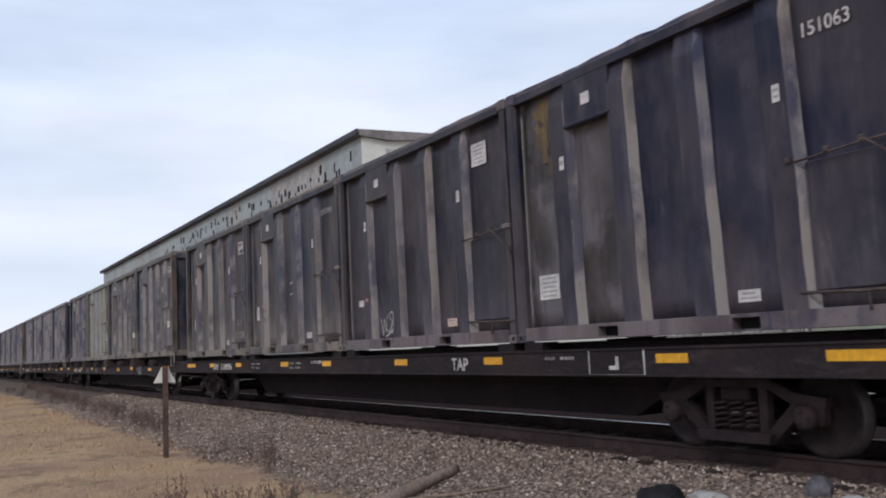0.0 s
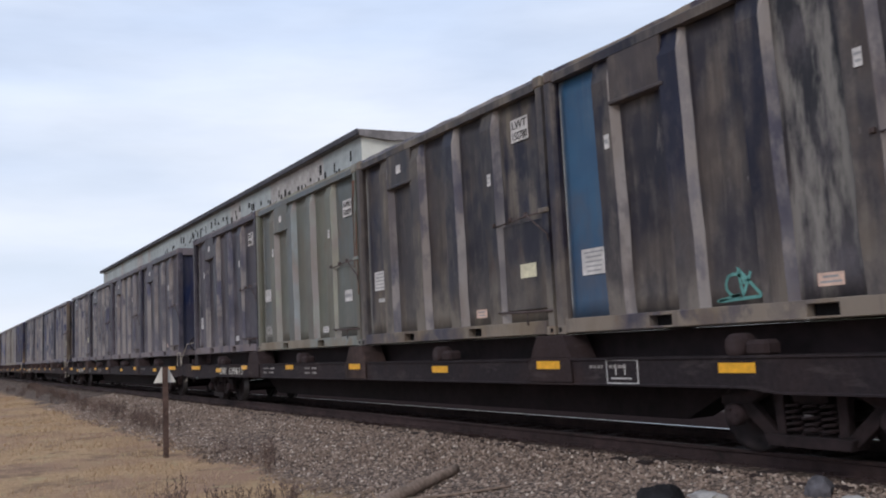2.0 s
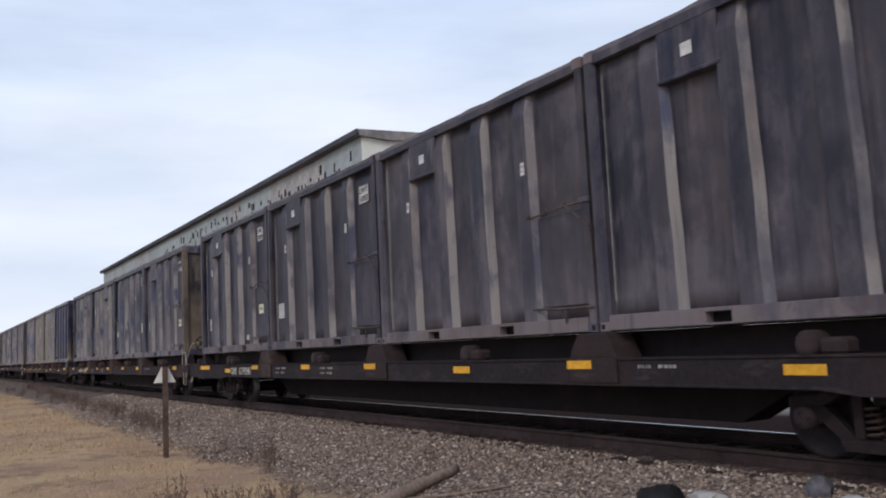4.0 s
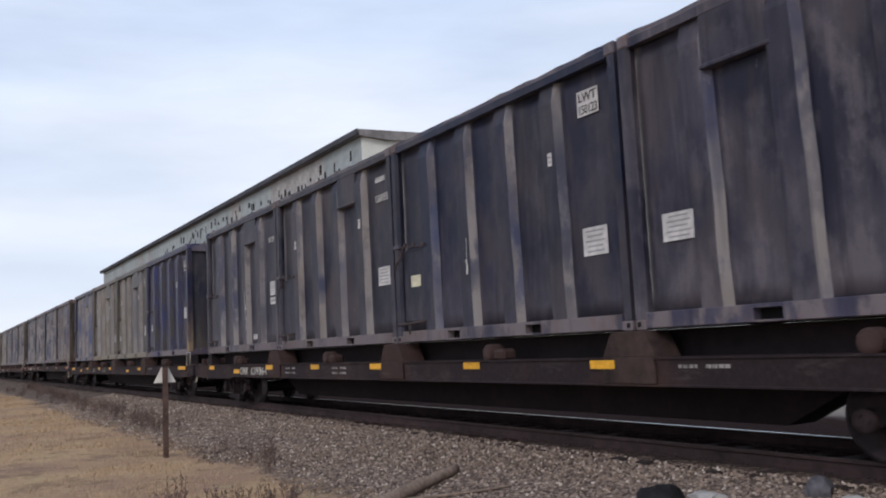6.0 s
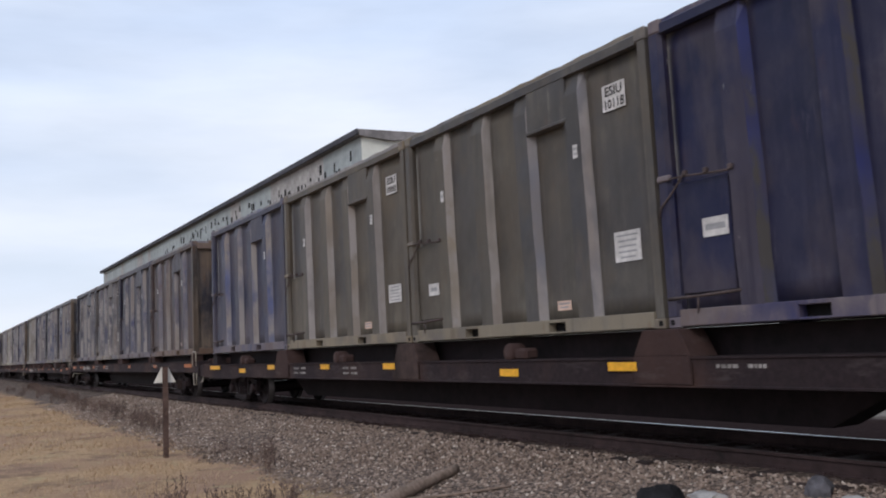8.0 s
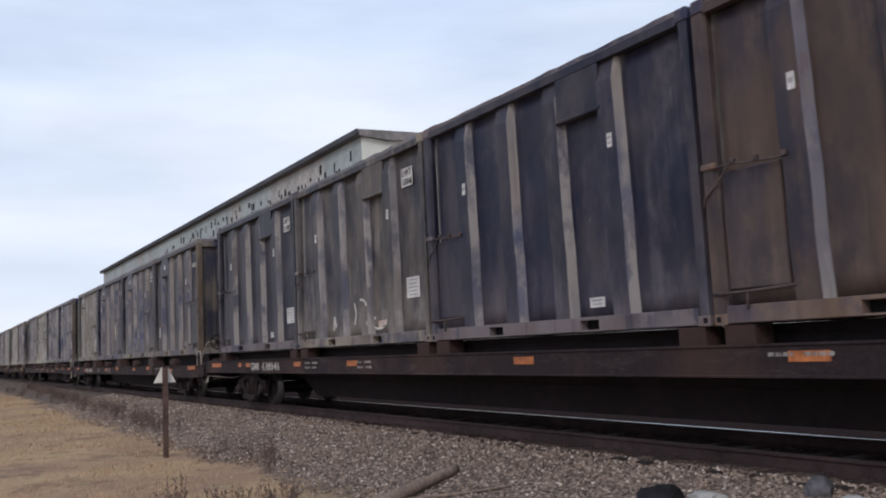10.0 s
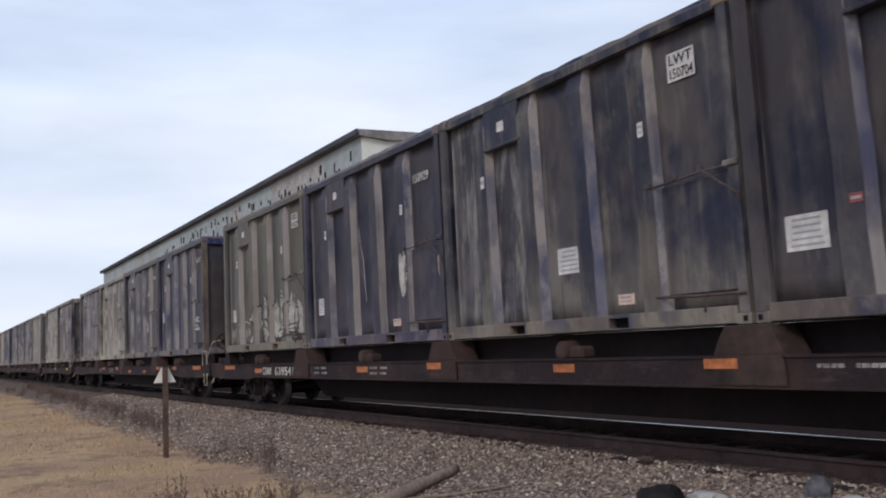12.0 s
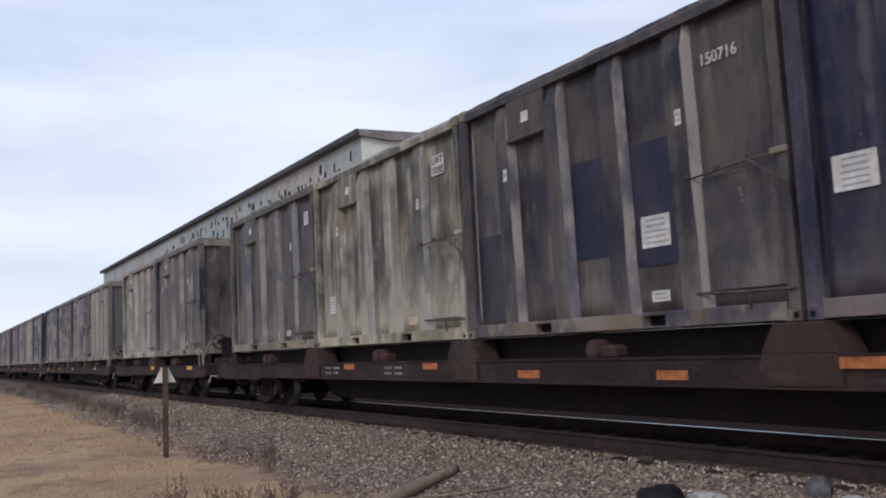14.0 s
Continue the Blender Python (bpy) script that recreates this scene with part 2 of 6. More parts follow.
def ballast_stone():
    m, t, b = material("ballast_stone")
    g = node(t, "ShaderNodeNewGeometry")
    v = coords(t)
    r = node(t, "ShaderNodeValToRGB")
    e = r.color_ramp.elements
    e[0].color, e[1].color = (0.075, 0.055, 0.043, 1), (0.72, 0.62, 0.53, 1)
    e.new(0.35).color = (0.21, 0.150, 0.117, 1)
    e.new(0.8).color = (0.325, 0.241, 0.191, 1)
    e.new(0.93).color = (0.43, 0.345, 0.28, 1)
    link(t, g.outputs["Random Per Island"], r.inputs[0])
    n = noise_of(t, v, 30.0, 4.0)
    link(t, mixed(t, remap(t, n, 0.35, 0.7, 0, 0.45), r.outputs[0], (0.17, 0.115, 0.086)), b.inputs["Base Color"])
    b.inputs["Roughness"].default_value = 0.9
    bumped(t, b, n, 0.5, 0.01)
    return m


def grass_blade():
    m, t, b = material("dry_grass_blade")
    g = node(t, "ShaderNodeNewGeometry")
    r = node(t, "ShaderNodeValToRGB")
    e = r.color_ramp.elements
    e[0].color, e[1].color = (0.38, 0.25, 0.15, 1), (0.60, 0.425, 0.255, 1)
    e.new(0.5).color = (0.47, 0.345, 0.215, 1)
    link(t, g.outputs["Random Per Island"], r.inputs[0])
    n = noise_of(t, coords(t), 0.5, 4.0)
    link(t, mixed(t, remap(t, n, 0.4, 0.65, 0, 0.6), r.outputs[0], (0.40, 0.265, 0.175)), b.inputs["Base Color"])
    b.inputs["Roughness"].default_value = 0.9
    b.inputs["Specular IOR Level"].default_value = 0.1
    return m


def earth():
    """One sheet: straw-covered earth, then the stone bed, then a pale gravel yard."""
    m, t, b = material("ground")
    v = coords(t)
    raw = node(t, "ShaderNodeTexCoord")
    sep = node(t, "ShaderNodeSeparateXYZ")
    link(t, raw.outputs["Object"], sep.inputs[0])
    wob = math_of(t, "ADD", remap(t, noise_of(t, v, 0.55, 5.0), 0.25, 0.75, -0.55, 0.55), remap(t, noise_of(t, v, 4.0, 4.0), 0.25, 0.75, -0.25, 0.25))
    y = math_of(t, "ADD", sep.outputs["Y"], wob)
    straw = mixed(t, remap(t, noise_of(t, v, 9.0, 7.0, 0.7), 0.3, 0.7), (0.31, 0.200, 0.124), (0.60, 0.415, 0.25))
    straw = mixed(t, remap(t, noise_of(t, v, 0.35, 5.0, 0.6), 0.48, 0.62), straw, (0.36, 0.235, 0.165))
    straw = mixed(t, remap(t, noise_of(t, coords(t, (31, 7, 0)), 0.8, 7.0, 0.68), 0.53, 0.62, 0, 0.75), straw, (0.215, 0.148, 0.108))
    straw = mixed(t, remap(t, noise_of(t, coords(t, (3, 17, 0)), 1.6, 6.0, 0.68), 0.56, 0.64, 0, 0.5), straw, (0.44, 0.37, 0.215))
    straw = mixed(t, remap(t, noise_of(t, v, 60.0, 3.0, 0.7), 0.5, 0.75, 0, 0.45), straw, (0.19, 0.13, 0.09))
    vor = node(t, "ShaderNodeTexVoronoi", Scale=17.0)
    link(t, v, vor.inputs["Vector"])
    vs = node(t, "ShaderNodeSeparateXYZ")
    link(t, vor.outputs["Color"], vs.inputs[0])
    stone = mixed(t, remap(t, vs.outputs["X"], 0.1, 1.0), (0.12, 0.088, 0.072), (0.30, 0.235, 0.20))
    stone = mixed(t, remap(t, vor.outputs["Distance"], 0.3, 0.75, 0, 0.75), stone, (0.05, 0.044, 0.04))
    yard = mixed(t, remap(t, noise_of(t, v, 3.0, 6.0, 0.7), 0.3, 0.7), (0.19, 0.165, 0.152), (0.29, 0.26, 0.24))
    yard = mixed(t, remap(t, noise_of(t, v, 0.12, 5.0), 0.45, 0.6), yard, (0.27, 0.225, 0.165))
    col = mixed(t, remap(t, y, 4.45, 4.95), straw, stone)
    # Brown dirt on the track bed, with the train's shade put into the colour
    dirt_shade = remap(t, y, 7.3, 7.8)
    col = mixed(t, math_of(t, "MULTIPLY", dirt_shade, 0.93), col, (0.036, 0.023, 0.022))
    col = mixed(t, remap(t, y, 15.2, 16.4), col, yard)
    link(t, col, b.inputs["Base Color"])
    b.inputs["Roughness"].default_value = 1.0
    b.inputs["Specular IOR Level"].default_value = 0.0
    h = math_of(t, "ADD", noise_of(t, v, 25.0, 5.0, 0.7), math_of(t, "MULTIPLY", vor.outputs["Distance"], -0.8))
    bumped(t, b, h, 0.8, 0.03)
    return m


STONE, BLADE, EARTH = ballast_stone(), grass_blade(), earth()
DIRT_STONE = plain("dirt_brown_stone", (0.046, 0.029, 0.027), 0.95, 0.0, 0.5, 20.0, 0.5)


# ---- mesh helpers ----
def mesh_of(bm, name, *mats):
    me = bpy.data.meshes.new(name)
    bm.normal_update()
    bm.to_mesh(me)
    bm.free()
    for m in mats:
        me.materials.append(m)
    return me


def part(name, shape, mat, parent, label=""):
    """One mesh object under a thing or a part. shape: a bmesh, or a mesh that alike parts share."""
    me = shape if isinstance(shape, bpy.types.Mesh) else mesh_of(shape, name, *([None] * (len(mat) if isinstance(mat, tuple) else 1)))
    ob = new(name, me)
    ob.parent = parent
    for i, m in enumerate(mat if isinstance(mat, tuple) else (mat,)):
        ob.material_slots[i].link = "OBJECT"
        ob.material_slots[i].material = m
    if label:
        ob["label"] = label
    return ob


def thing(name, label, category, m=None, group="", kind=""):
    ob = new(name)
    ob.empty_display_size = 0.3
    if m is not None:
        ob.matrix_world = m
    return tagged(ob, label, category, group, kind)


def box(bm, x0, x1, y0, y1, z0, z1, bevel=0.0, mat=0):
    vs = [bm.verts.new((x, y, z)) for x in (x0, x1) for y in (y0, y1) for z in (z0, z1)]
    fs = [bm.faces.new([vs[i] for i in q]) for q in ((0, 1, 3, 2), (4, 6, 7, 5), (0, 4, 5, 1), (2, 3, 7, 6), (0, 2, 6, 4), (1, 5, 7, 3))]
    for f in fs:
        f.material_index = mat
    if bevel:
        es = {e for f in fs for e in f.edges}
        bmesh.ops.bevel(bm, geom=list(es), offset=bevel, segments=1, affect="EDGES")
    return vs


def prism(bm, pts, axis, a, b, mats=None):
    """Extrude a closed outline along an axis from a to b. pts are in the other two axes, in order."""
    def put(p, w):
        return {"x": (w, p[0], p[1]), "y": (p[0], w, p[1]), "z": (p[0], p[1], w)}[axis]
    A = [bm.verts.new(put(p, a)) for p in pts]
    B = [bm.verts.new(put(p, b)) for p in pts]
    n = len(pts)
    fs = [bm.faces.new(A), bm.faces.new(B[::-1])]
    for i in range(n):
        f = bm.faces.new((A[i], B[i], B[(i + 1) % n], A[(i + 1) % n]))
        if mats:
            f.material_index = mats[i]
        fs.append(f)
    bmesh.ops.recalc_face_normals(bm, faces=fs)


def lathe(bm, profile, seg=28, axis="y", centre=(0, 0, 0), mats=None):
    """Turn a closed outline of (radius, along) round an axis."""
    rings = []
    for i in range(seg):
        a = 2 * math.pi * i / seg
        ring = []
        for r, h in profile:
            c, s = r * math.cos(a), r * math.sin(a)
            p = {"y": (c, h, s), "x": (h, c, s), "z": (c, s, h)}[axis]
            ring.append(bm.verts.new(Vector(p) + Vector(centre)))
        rings.append(ring)
    n = len(profile)
    fs = []
    for i in range(seg):
        A, B = rings[i], rings[(i + 1) % seg]
        for k in range(n):
            f = bm.faces.new((A[k], A[(k + 1) % n], B[(k + 1) % n], B[k]))
            f.smooth = True
            if mats:
                f.material_index = mats[k]
            fs.append(f)
    bmesh.ops.recalc_face_normals(bm, faces=fs)


def tube(bm, pts, r, seg=6, taper=1.0):
    """A round rod along a broken line."""
    pts = [Vector(p) for p in pts]
    rings = []
    for i, p in enumerate(pts):
        d = (pts[min(i + 1, len(pts) - 1)] - pts[max(i - 1, 0)]).normalized()
        u = d.orthogonal().normalized() if i == 0 else (u - d * u.dot(d)).normalized()
        w = d.cross(u)
        rr = r * (1 + (taper - 1) * i / max(1, len(pts) - 1))
        rings.append([bm.verts.new(p + rr * (math.cos(a) * u + math.sin(a) * w)) for a in [2 * math.pi * k / seg for k in range(seg)]])
    for A, B in zip(rings, rings[1:]):
        for k in range(seg):
            f = bm.faces.new((A[k], A[(k + 1) % seg], B[(k + 1) % seg], B[k]))
            f.smooth = True
    bm.faces.new(rings[0][::-1])
    bm.faces.new(rings[-1])


def text_mesh(words, height, bold=0.0):
    """Lettering in the x-z plane that faces -y, its left foot at the origin; spread to a stencil's look by bold."""
    cu = bpy.data.curves.new("lettering", "FONT")
    cu.body, cu.size, cu.extrude, cu.offset = words, height * 1.37, 0.002, bold
    cu.resolution_u = 3
    ob = new("lettering", cu)
    me = bpy.data.meshes.new_from_object(ob.evaluated_get(bpy.context.evaluated_depsgraph_get()))
    bpy.data.objects.remove(ob)
    bpy.data.curves.remove(cu)
    me.transform(Matrix.Rotation(radians(90), 4, "X"))
    me.materials.clear()
    me.materials.append(None)
    return me


# ---- ground, track ----
GRASS_Z = -0.56


def ground_z(y):
    stops = ((-900, -0.75), (-20, -0.66), (2.5, GRASS_Z), (4.5, GRASS_Z), (5.0, -0.51), (6.9, -0.228), (7.22, -0.196), (7.36, -0.163), (7.7, -0.169), (9.7, -0.169), (9.9, -0.21), (11.3, -0.5), (900, -0.5))
    for (a, za), (b, zb) in zip(stops, stops[1:]):
        if y <= b:
            return za + (zb - za) * (y - a) / (b - a)
    return stops[-1][1]


def make_ground():
    bm = bmesh.new()
    xs = [-2500, -600, -250, -120] + list(np.arange(-80, 16, 2.0)) + [40, 120, 500, 2500]
    ys = [-2500, -300, -60, -20] + list(np.arange(-8, 13.01, 0.5)) + [16, 24, 60, 300, 2500]
    rows = []
    for x in xs:
        row = []
        for y in ys:
            z = ground_z(y)
            if y < 4.6:
                z += 0.05 * noise.noise((x * 0.35, y * 0.35, 0.3)) + 0.02 * noise.noise((x * 1.3, y * 1.3, 2.0))
            elif y < 7.2:
                z += 0.03 * noise.noise((x * 0.8, y * 0.8, 5.0))
            row.append(bm.verts.new((x, y, z)))
        rows.append(row)
    for A, B in zip(rows, rows[1:]):
        for k in range(len(ys) - 1):
            f = bm.faces.new((A[k], B[k], B[k + 1], A[k + 1]))
            f.smooth = True
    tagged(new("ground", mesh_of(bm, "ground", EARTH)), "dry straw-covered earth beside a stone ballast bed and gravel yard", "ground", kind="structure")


make_ground()
RAIL_PROFILE = ((-0.07, -0.17), (0.07, -0.17), (0.07, -0.155), (0.012, -0.13), (0.012, -0.045), (0.036, -0.032), (0.036, -0.004), (0.03, 0.0), (-0.03, 0.0), (-0.036, -0.004), (-0.036, -0.032), (-0.012, -0.045), (-0.012, -0.13), (-0.07, -0.155))
RAIL_MATS = [0] * 7 + [1] + [0] * 6


def make_track():
    track = thing("track", "steel railway track on weathered wooden ties in ballast", "railway track", pose(0, MID, 0), kind="structure")
    for s in (-1, 1):
        bm = bmesh.new()
        prism(bm, [(p[0] + s * 0.753, p[1]) for p in RAIL_PROFILE], "x", -620, 160, RAIL_MATS)
        part("rail", bm, (RAIL_SIDE, RAIL_TOP if s > 0 else RAIL_DULL), track, "steel rail with a polished head and rusted web")
    bm = bmesh.new()
    box(bm, -0.115, 0.115, -1.3, 1.3, -0.35, -0.172, 0.012)
    tie = mesh_of(bm, "tie", None)
    bm = bmesh.new()
    for s in (-1, 1):
        box(bm, -0.09, 0.09, s * 0.753 - 0.17, s * 0.753 + 0.17, -0.172, -0.158, 0.003)
        for k in (-1, 1):
            box(bm, -0.05, -0.03, s * 0.753 + k * 0.1 - 0.012, s * 0.753 + k * 0.1 + 0.012, -0.158, -0.135)
            box(bm, 0.03, 0.05, s * 0.753 + k * 0.1 - 0.012, s * 0.753 + k * 0.1 + 0.012, -0.158, -0.135)
    plate = mesh_of(bm, "tie_plate", None)
    for i in range(170):
        x = 8 - i * 0.508 + random.uniform(-0.03, 0.03)
        o = part("tie", tie, TIE, track)
        o.matrix_basis = pose(x, random.uniform(-0.05, 0.05), random.uniform(-0.008, 0.012), 0, 0, random.uniform(-1.2, 1.2))
        if i < 75:
            q = part("tie_plate", plate, RAIL_SIDE, track)
            q.matrix_basis = pose(x, 0, 0.001)


make_track()

# ---- the train: containers ----
LEN, WID, HIGH = 6.058, 2.438, 3.565
HX, HY = LEN / 2, WID / 2
POST_W, RAIL_H, TOP_H, DEEP = 0.17, 0.20, 0.13, 0.13
RIBS = [-1.87, -0.69, 0.46, 1.61]
FACE, FLARE = 0.15, 0.06      # half width of a rib's outer face; slope of its flanks
POCKETS = (-1.12, 1.02)
MOVERS = []                    # (object, pose at the start)


def surface_y(x, z=9.0):
    """Depth of the near flank at x, from the corner posts' face."""
    if abs(x) > HX - POST_W:
        return 0.0
    if x > RIBS[3] + FACE + FLARE and 0.36 < z < 1.66:
        return 0.074
    d = min(abs(x - r) for r in RIBS)
    return 0.006 if d < FACE else (0.006 + (DEEP - 0.006) * (d - FACE) / FLARE if d < FACE + FLARE else DEEP)


SHAPES = {}


def container_shapes():
    # one bay of the flank: a plate with a shallow dent, 5 bays
    for k in range(5):
        x0 = -HX + POST_W if k == 0 else RIBS[k - 1] + 0.12
        x1 = HX - POST_W if k == 4 else RIBS[k] - 0.12
        bm = bmesh.new()
        nx, nz = 6, 14
        grid = []
        for i in range(nx + 1):
            col = []
            for j in range(nz + 1):
                x = x0 + (x1 - x0) * i / nx
                z = RAIL_H + (HIGH - TOP_H - RAIL_H) * j / nz
                e = math.sin(math.pi * i / nx) * math.sin(math.pi * j / nz)
                y = -HY + DEEP + e * (0.018 + 0.03 * noise.noise((x * 1.2, z * 0.9, k * 3.0)))
                col.append(bm.verts.new((x, y, z)))
            grid.append(col)
        for i in range(nx):
            for j in range(nz):
                f = bm.faces.new((grid[i][j], grid[i + 1][j], grid[i + 1][j + 1], grid[i][j + 1]))
                f.smooth = True
        back = [bm.verts.new((x, -HY + DEEP + 0.06, z)) for x, z in ((x0, RAIL_H), (x1, RAIL_H), (x1, HIGH - TOP_H), (x0, HIGH - TOP_H))]
        bm.faces.new(back[::-1])
        rim = [[grid[i][0] for i in range(nx + 1)], [grid[nx][j] for j in range(nz + 1)], [grid[i][nz] for i in range(nx, -1, -1)], [grid[0][j] for j in range(nz, -1, -1)]]
        for s in range(4):
            bm.faces.new([back[s], back[(s + 1) % 4]] + rim[s][::-1])
        SHAPES["bay", k] = mesh_of(bm, "bay_panel", None)
    # rib: hat section, its flanks with the second material, slightly bent
    for v in range(3):
        bm = bmesh.new()
        prof = ((-FACE - FLARE, DEEP), (-FACE, 0.006), (FACE, 0.006), (FACE + FLARE, DEEP), (FACE + FLARE, DEEP + 0.05), (-FACE - FLARE, DEEP + 0.05))
        rows = []
        n = 12
        for j in range(n + 1):
            z = RAIL_H - 0.02 + (HIGH - TOP_H - RAIL_H + 0.02) * j / n
            bend = 0.05 * noise.noise((z * 0.9, v * 9.0, 1.0)) * math.sin(math.pi * j / n) + 0.035 * (1 - 2 * j / n)
            kick = 0.02 * noise.noise((z * 1.6, v * 5.0, 4.0)) * math.sin(math.pi * j / n)
            cut = 0.5 * DEEP if j == n else 0.0
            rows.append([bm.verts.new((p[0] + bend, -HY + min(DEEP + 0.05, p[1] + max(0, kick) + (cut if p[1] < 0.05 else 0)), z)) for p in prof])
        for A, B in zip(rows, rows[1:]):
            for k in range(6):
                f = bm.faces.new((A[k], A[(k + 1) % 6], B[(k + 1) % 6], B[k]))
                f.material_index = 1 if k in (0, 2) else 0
        bm.faces.new(rows[0][::-1])
        bm.faces.new(rows[-1])
        bmesh.ops.recalc_face_normals(bm, faces=bm.faces)
        SHAPES["rib", v] = mesh_of(bm, "rib", None, None)
    # bottom rail with two fork pockets: outline pieces round the openings
    bm = bmesh.new()
    cuts = [-HX + 0.17] + [c for p in POCKETS for c in (p - 0.18, p + 0.18)] + [HX - 0.17]
    for a, b in ((cuts[0], cuts[1]), (cuts[2], cuts[3]), (cuts[4], cuts[5])):
        box(bm, a, b, -HY + 0.002, -HY + 0.15, 0.012, RAIL_H, 0.008)
    for p in POCKETS:
        box(bm, p - 0.18, p + 0.18, -HY + 0.002, -HY + 0.15, 0.158, RAIL_H, 0.004)
        box(bm, p - 0.18, p + 0.18, -HY + 0.002, -HY + 0.15, 0.012, 0.035, 0.004)
    SHAPES["bottom_rail"] = mesh_of(bm, "bottom_rail", None)
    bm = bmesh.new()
    # solid block in each pocket; its black stands for the shade inside
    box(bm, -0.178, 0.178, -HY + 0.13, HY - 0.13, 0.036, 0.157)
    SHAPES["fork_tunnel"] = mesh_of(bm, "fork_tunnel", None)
    bm = bmesh.new()
    n = 14
    pr = ((0.0, HIGH - TOP_H), (-0.0, HIGH - 0.02), (0.02, HIGH), (0.11, HIGH), (0.11, HIGH - TOP_H))
    rows = []
    for j in range(n + 1):
        x = -HX + POST_W + (LEN - 2 * POST_W) * j / n
        w = 0.018 * noise.noise((x * 1.1, 3.0, 0.0))
        rows.append([bm.verts.new((x, -HY + 0.004 + p[0] + w * 0.4, p[1] + (w if p[1] > HIGH - 0.05 else 0))) for p in pr])
    for A, B in zip(rows, rows[1:]):
        for k in range(5):
            bm.faces.new((A[k], A[(k + 1) % 5], B[(k + 1) % 5], B[k]))
    bm.faces.new(rows[0])
    bm.faces.new(rows[-1][::-1])
    bmesh.ops.recalc_face_normals(bm, faces=bm.faces)
    SHAPES["top_rail"] = mesh_of(bm, "top_rail", None)
    bm = bmesh.new()
    prism(bm, ((-HX, -HY), (-HX + 0.13, -HY), (-HX + POST_W, -HY + 0.05), (-HX + POST_W, -HY + 0.16), (-HX, -HY + 0.16)), "z", 0.12, HIGH - 0.12)
    SHAPES["corner_post"] = mesh_of(bm, "corner_post", None)
    bm = bmesh.new()
    box(bm, -HX - 0.004, -HX + 0.178, -HY - 0.004, -HY + 0.162, -0.006, 0.118, 0.012)
    box(bm, -HX - 0.006, -HX + 0.05, -HY + 0.05, -HY + 0.11, 0.03, 0.09, 0.0)
    SHAPES["casting_low"] = mesh_of(bm, "corner_casting", None)
    bm = bmesh.new()
    box(bm, -HX - 0.006, -HX + 0.19, -HY - 0.006, -HY + 0.17, HIGH - 0.118, HIGH + 0.05, 0.02)
    SHAPES["casting_top"] = mesh_of(bm, "corner_casting", None)
    bm = bmesh.new()
    # black plate drawn as the shade in the casting's hole
    box(bm, -HX + 0.03, -HX + 0.09, -HY - 0.009, -HY + 0.0, 0.03, 0.09, 0.004)
    SHAPES["casting_eye"] = mesh_of(bm, "casting_eye", None)
    # end wall: three upright panels between wide posts
    bm = bmesh.new()
    box(bm, HX - 0.17, HX - 0.115, -HY + 0.16, HY - 0.16, RAIL_H, HIGH - TOP_H)
    SHAPES["end_wall"] = mesh_of(bm, "end_wall", None)
    bm = bmesh.new()
    prism(bm, ((HX - 0.115, -0.19), (HX - 0.008, -0.13), (HX - 0.008, 0.13), (HX - 0.115, 0.19)), "z", RAIL_H, HIGH - TOP_H - 0.062)
    SHAPES["end_rib"] = mesh_of(bm, "end_rib", None)
    bm = bmesh.new()
    box(bm, HX - 0.14, HX - 0.002, -HY + 0.16, HY - 0.16, 0.01, RAIL_H, 0.01)
    SHAPES["end_low"] = mesh_of(bm, "end_rail", None)
    bm = bmesh.new()
    box(bm, HX - 0.16, HX - 0.002, -HY + 0.16, HY - 0.16, HIGH - TOP_H - 0.06, HIGH, 0.01)
    SHAPES["end_top"] = mesh_of(bm, "end_rail", None)
    bm = bmesh.new()
    box(bm, -0.11, 0.11, -0.07, 0.07, 0.0, 0.07, 0.02)
    box(bm, -0.05, 0.05, -0.05, 0.05, 0.06, 0.10, 0.015)
    SHAPES["lid_lug"] = mesh_of(bm, "lid_lug", None)
    # sagging lid: a tarpaulin-like sheet with a ragged rim
    for v in range(3):
        bm = bmesh.new()
        nx, ny = 26, 6
        top, bot = [], []
        for i in range(nx + 1):
            A, B = [], []
            for j in range(ny + 1):
                x = -HX + 0.05 + (LEN - 0.1) * i / nx
                y = -HY + 0.05 + (WID - 0.1) * j / ny
                z = HIGH + 0.05 + 0.018 * noise.noise((x * 1.4, y * 1.4, v * 7.0)) + (0.04 * abs(noise.noise((x * 3.0, j, v * 3.0))) if j in (0, ny) else 0.01)
                A.append(bm.verts.new((x, y, z)))
                B.append(bm.verts.new((x, y, HIGH - 0.03)))
            top.append(A)
            bot.append(B)
        for i in range(nx):
            for j in range(ny):
                bm.faces.new((top[i][j], top[i + 1][j], top[i + 1][j + 1], top[i][j + 1]))
                bm.faces.new((bot[i][j], bot[i][j + 1], bot[i + 1][j + 1], bot[i + 1][j]))
            bm.faces.new((top[i][0], bot[i][0], bot[i + 1][0], top[i + 1][0]))
            bm.faces.new((top[i][ny], top[i + 1][ny], bot[i + 1][ny], bot[i][ny]))
        for j in range(ny):
            bm.faces.new((top[0][j], top[0][j + 1], bot[0][j + 1], bot[0][j]))
            bm.faces.new((top[nx][j], bot[nx][j], bot[nx][j + 1], top[nx][j + 1]))
        SHAPES["lid", v] = mesh_of(bm, "lid", None)
    bm = bmesh.new()
    box(bm, -HX + 0.1, HX - 0.1, -HY + 0.15, HY - 0.15, 0.16, 0.20)
    for k in range(9):
        x = -HX + 0.5 + k * 0.63
        box(bm, x - 0.04, x + 0.04, -HY + 0.15, HY - 0.15, 0.05, 0.16)
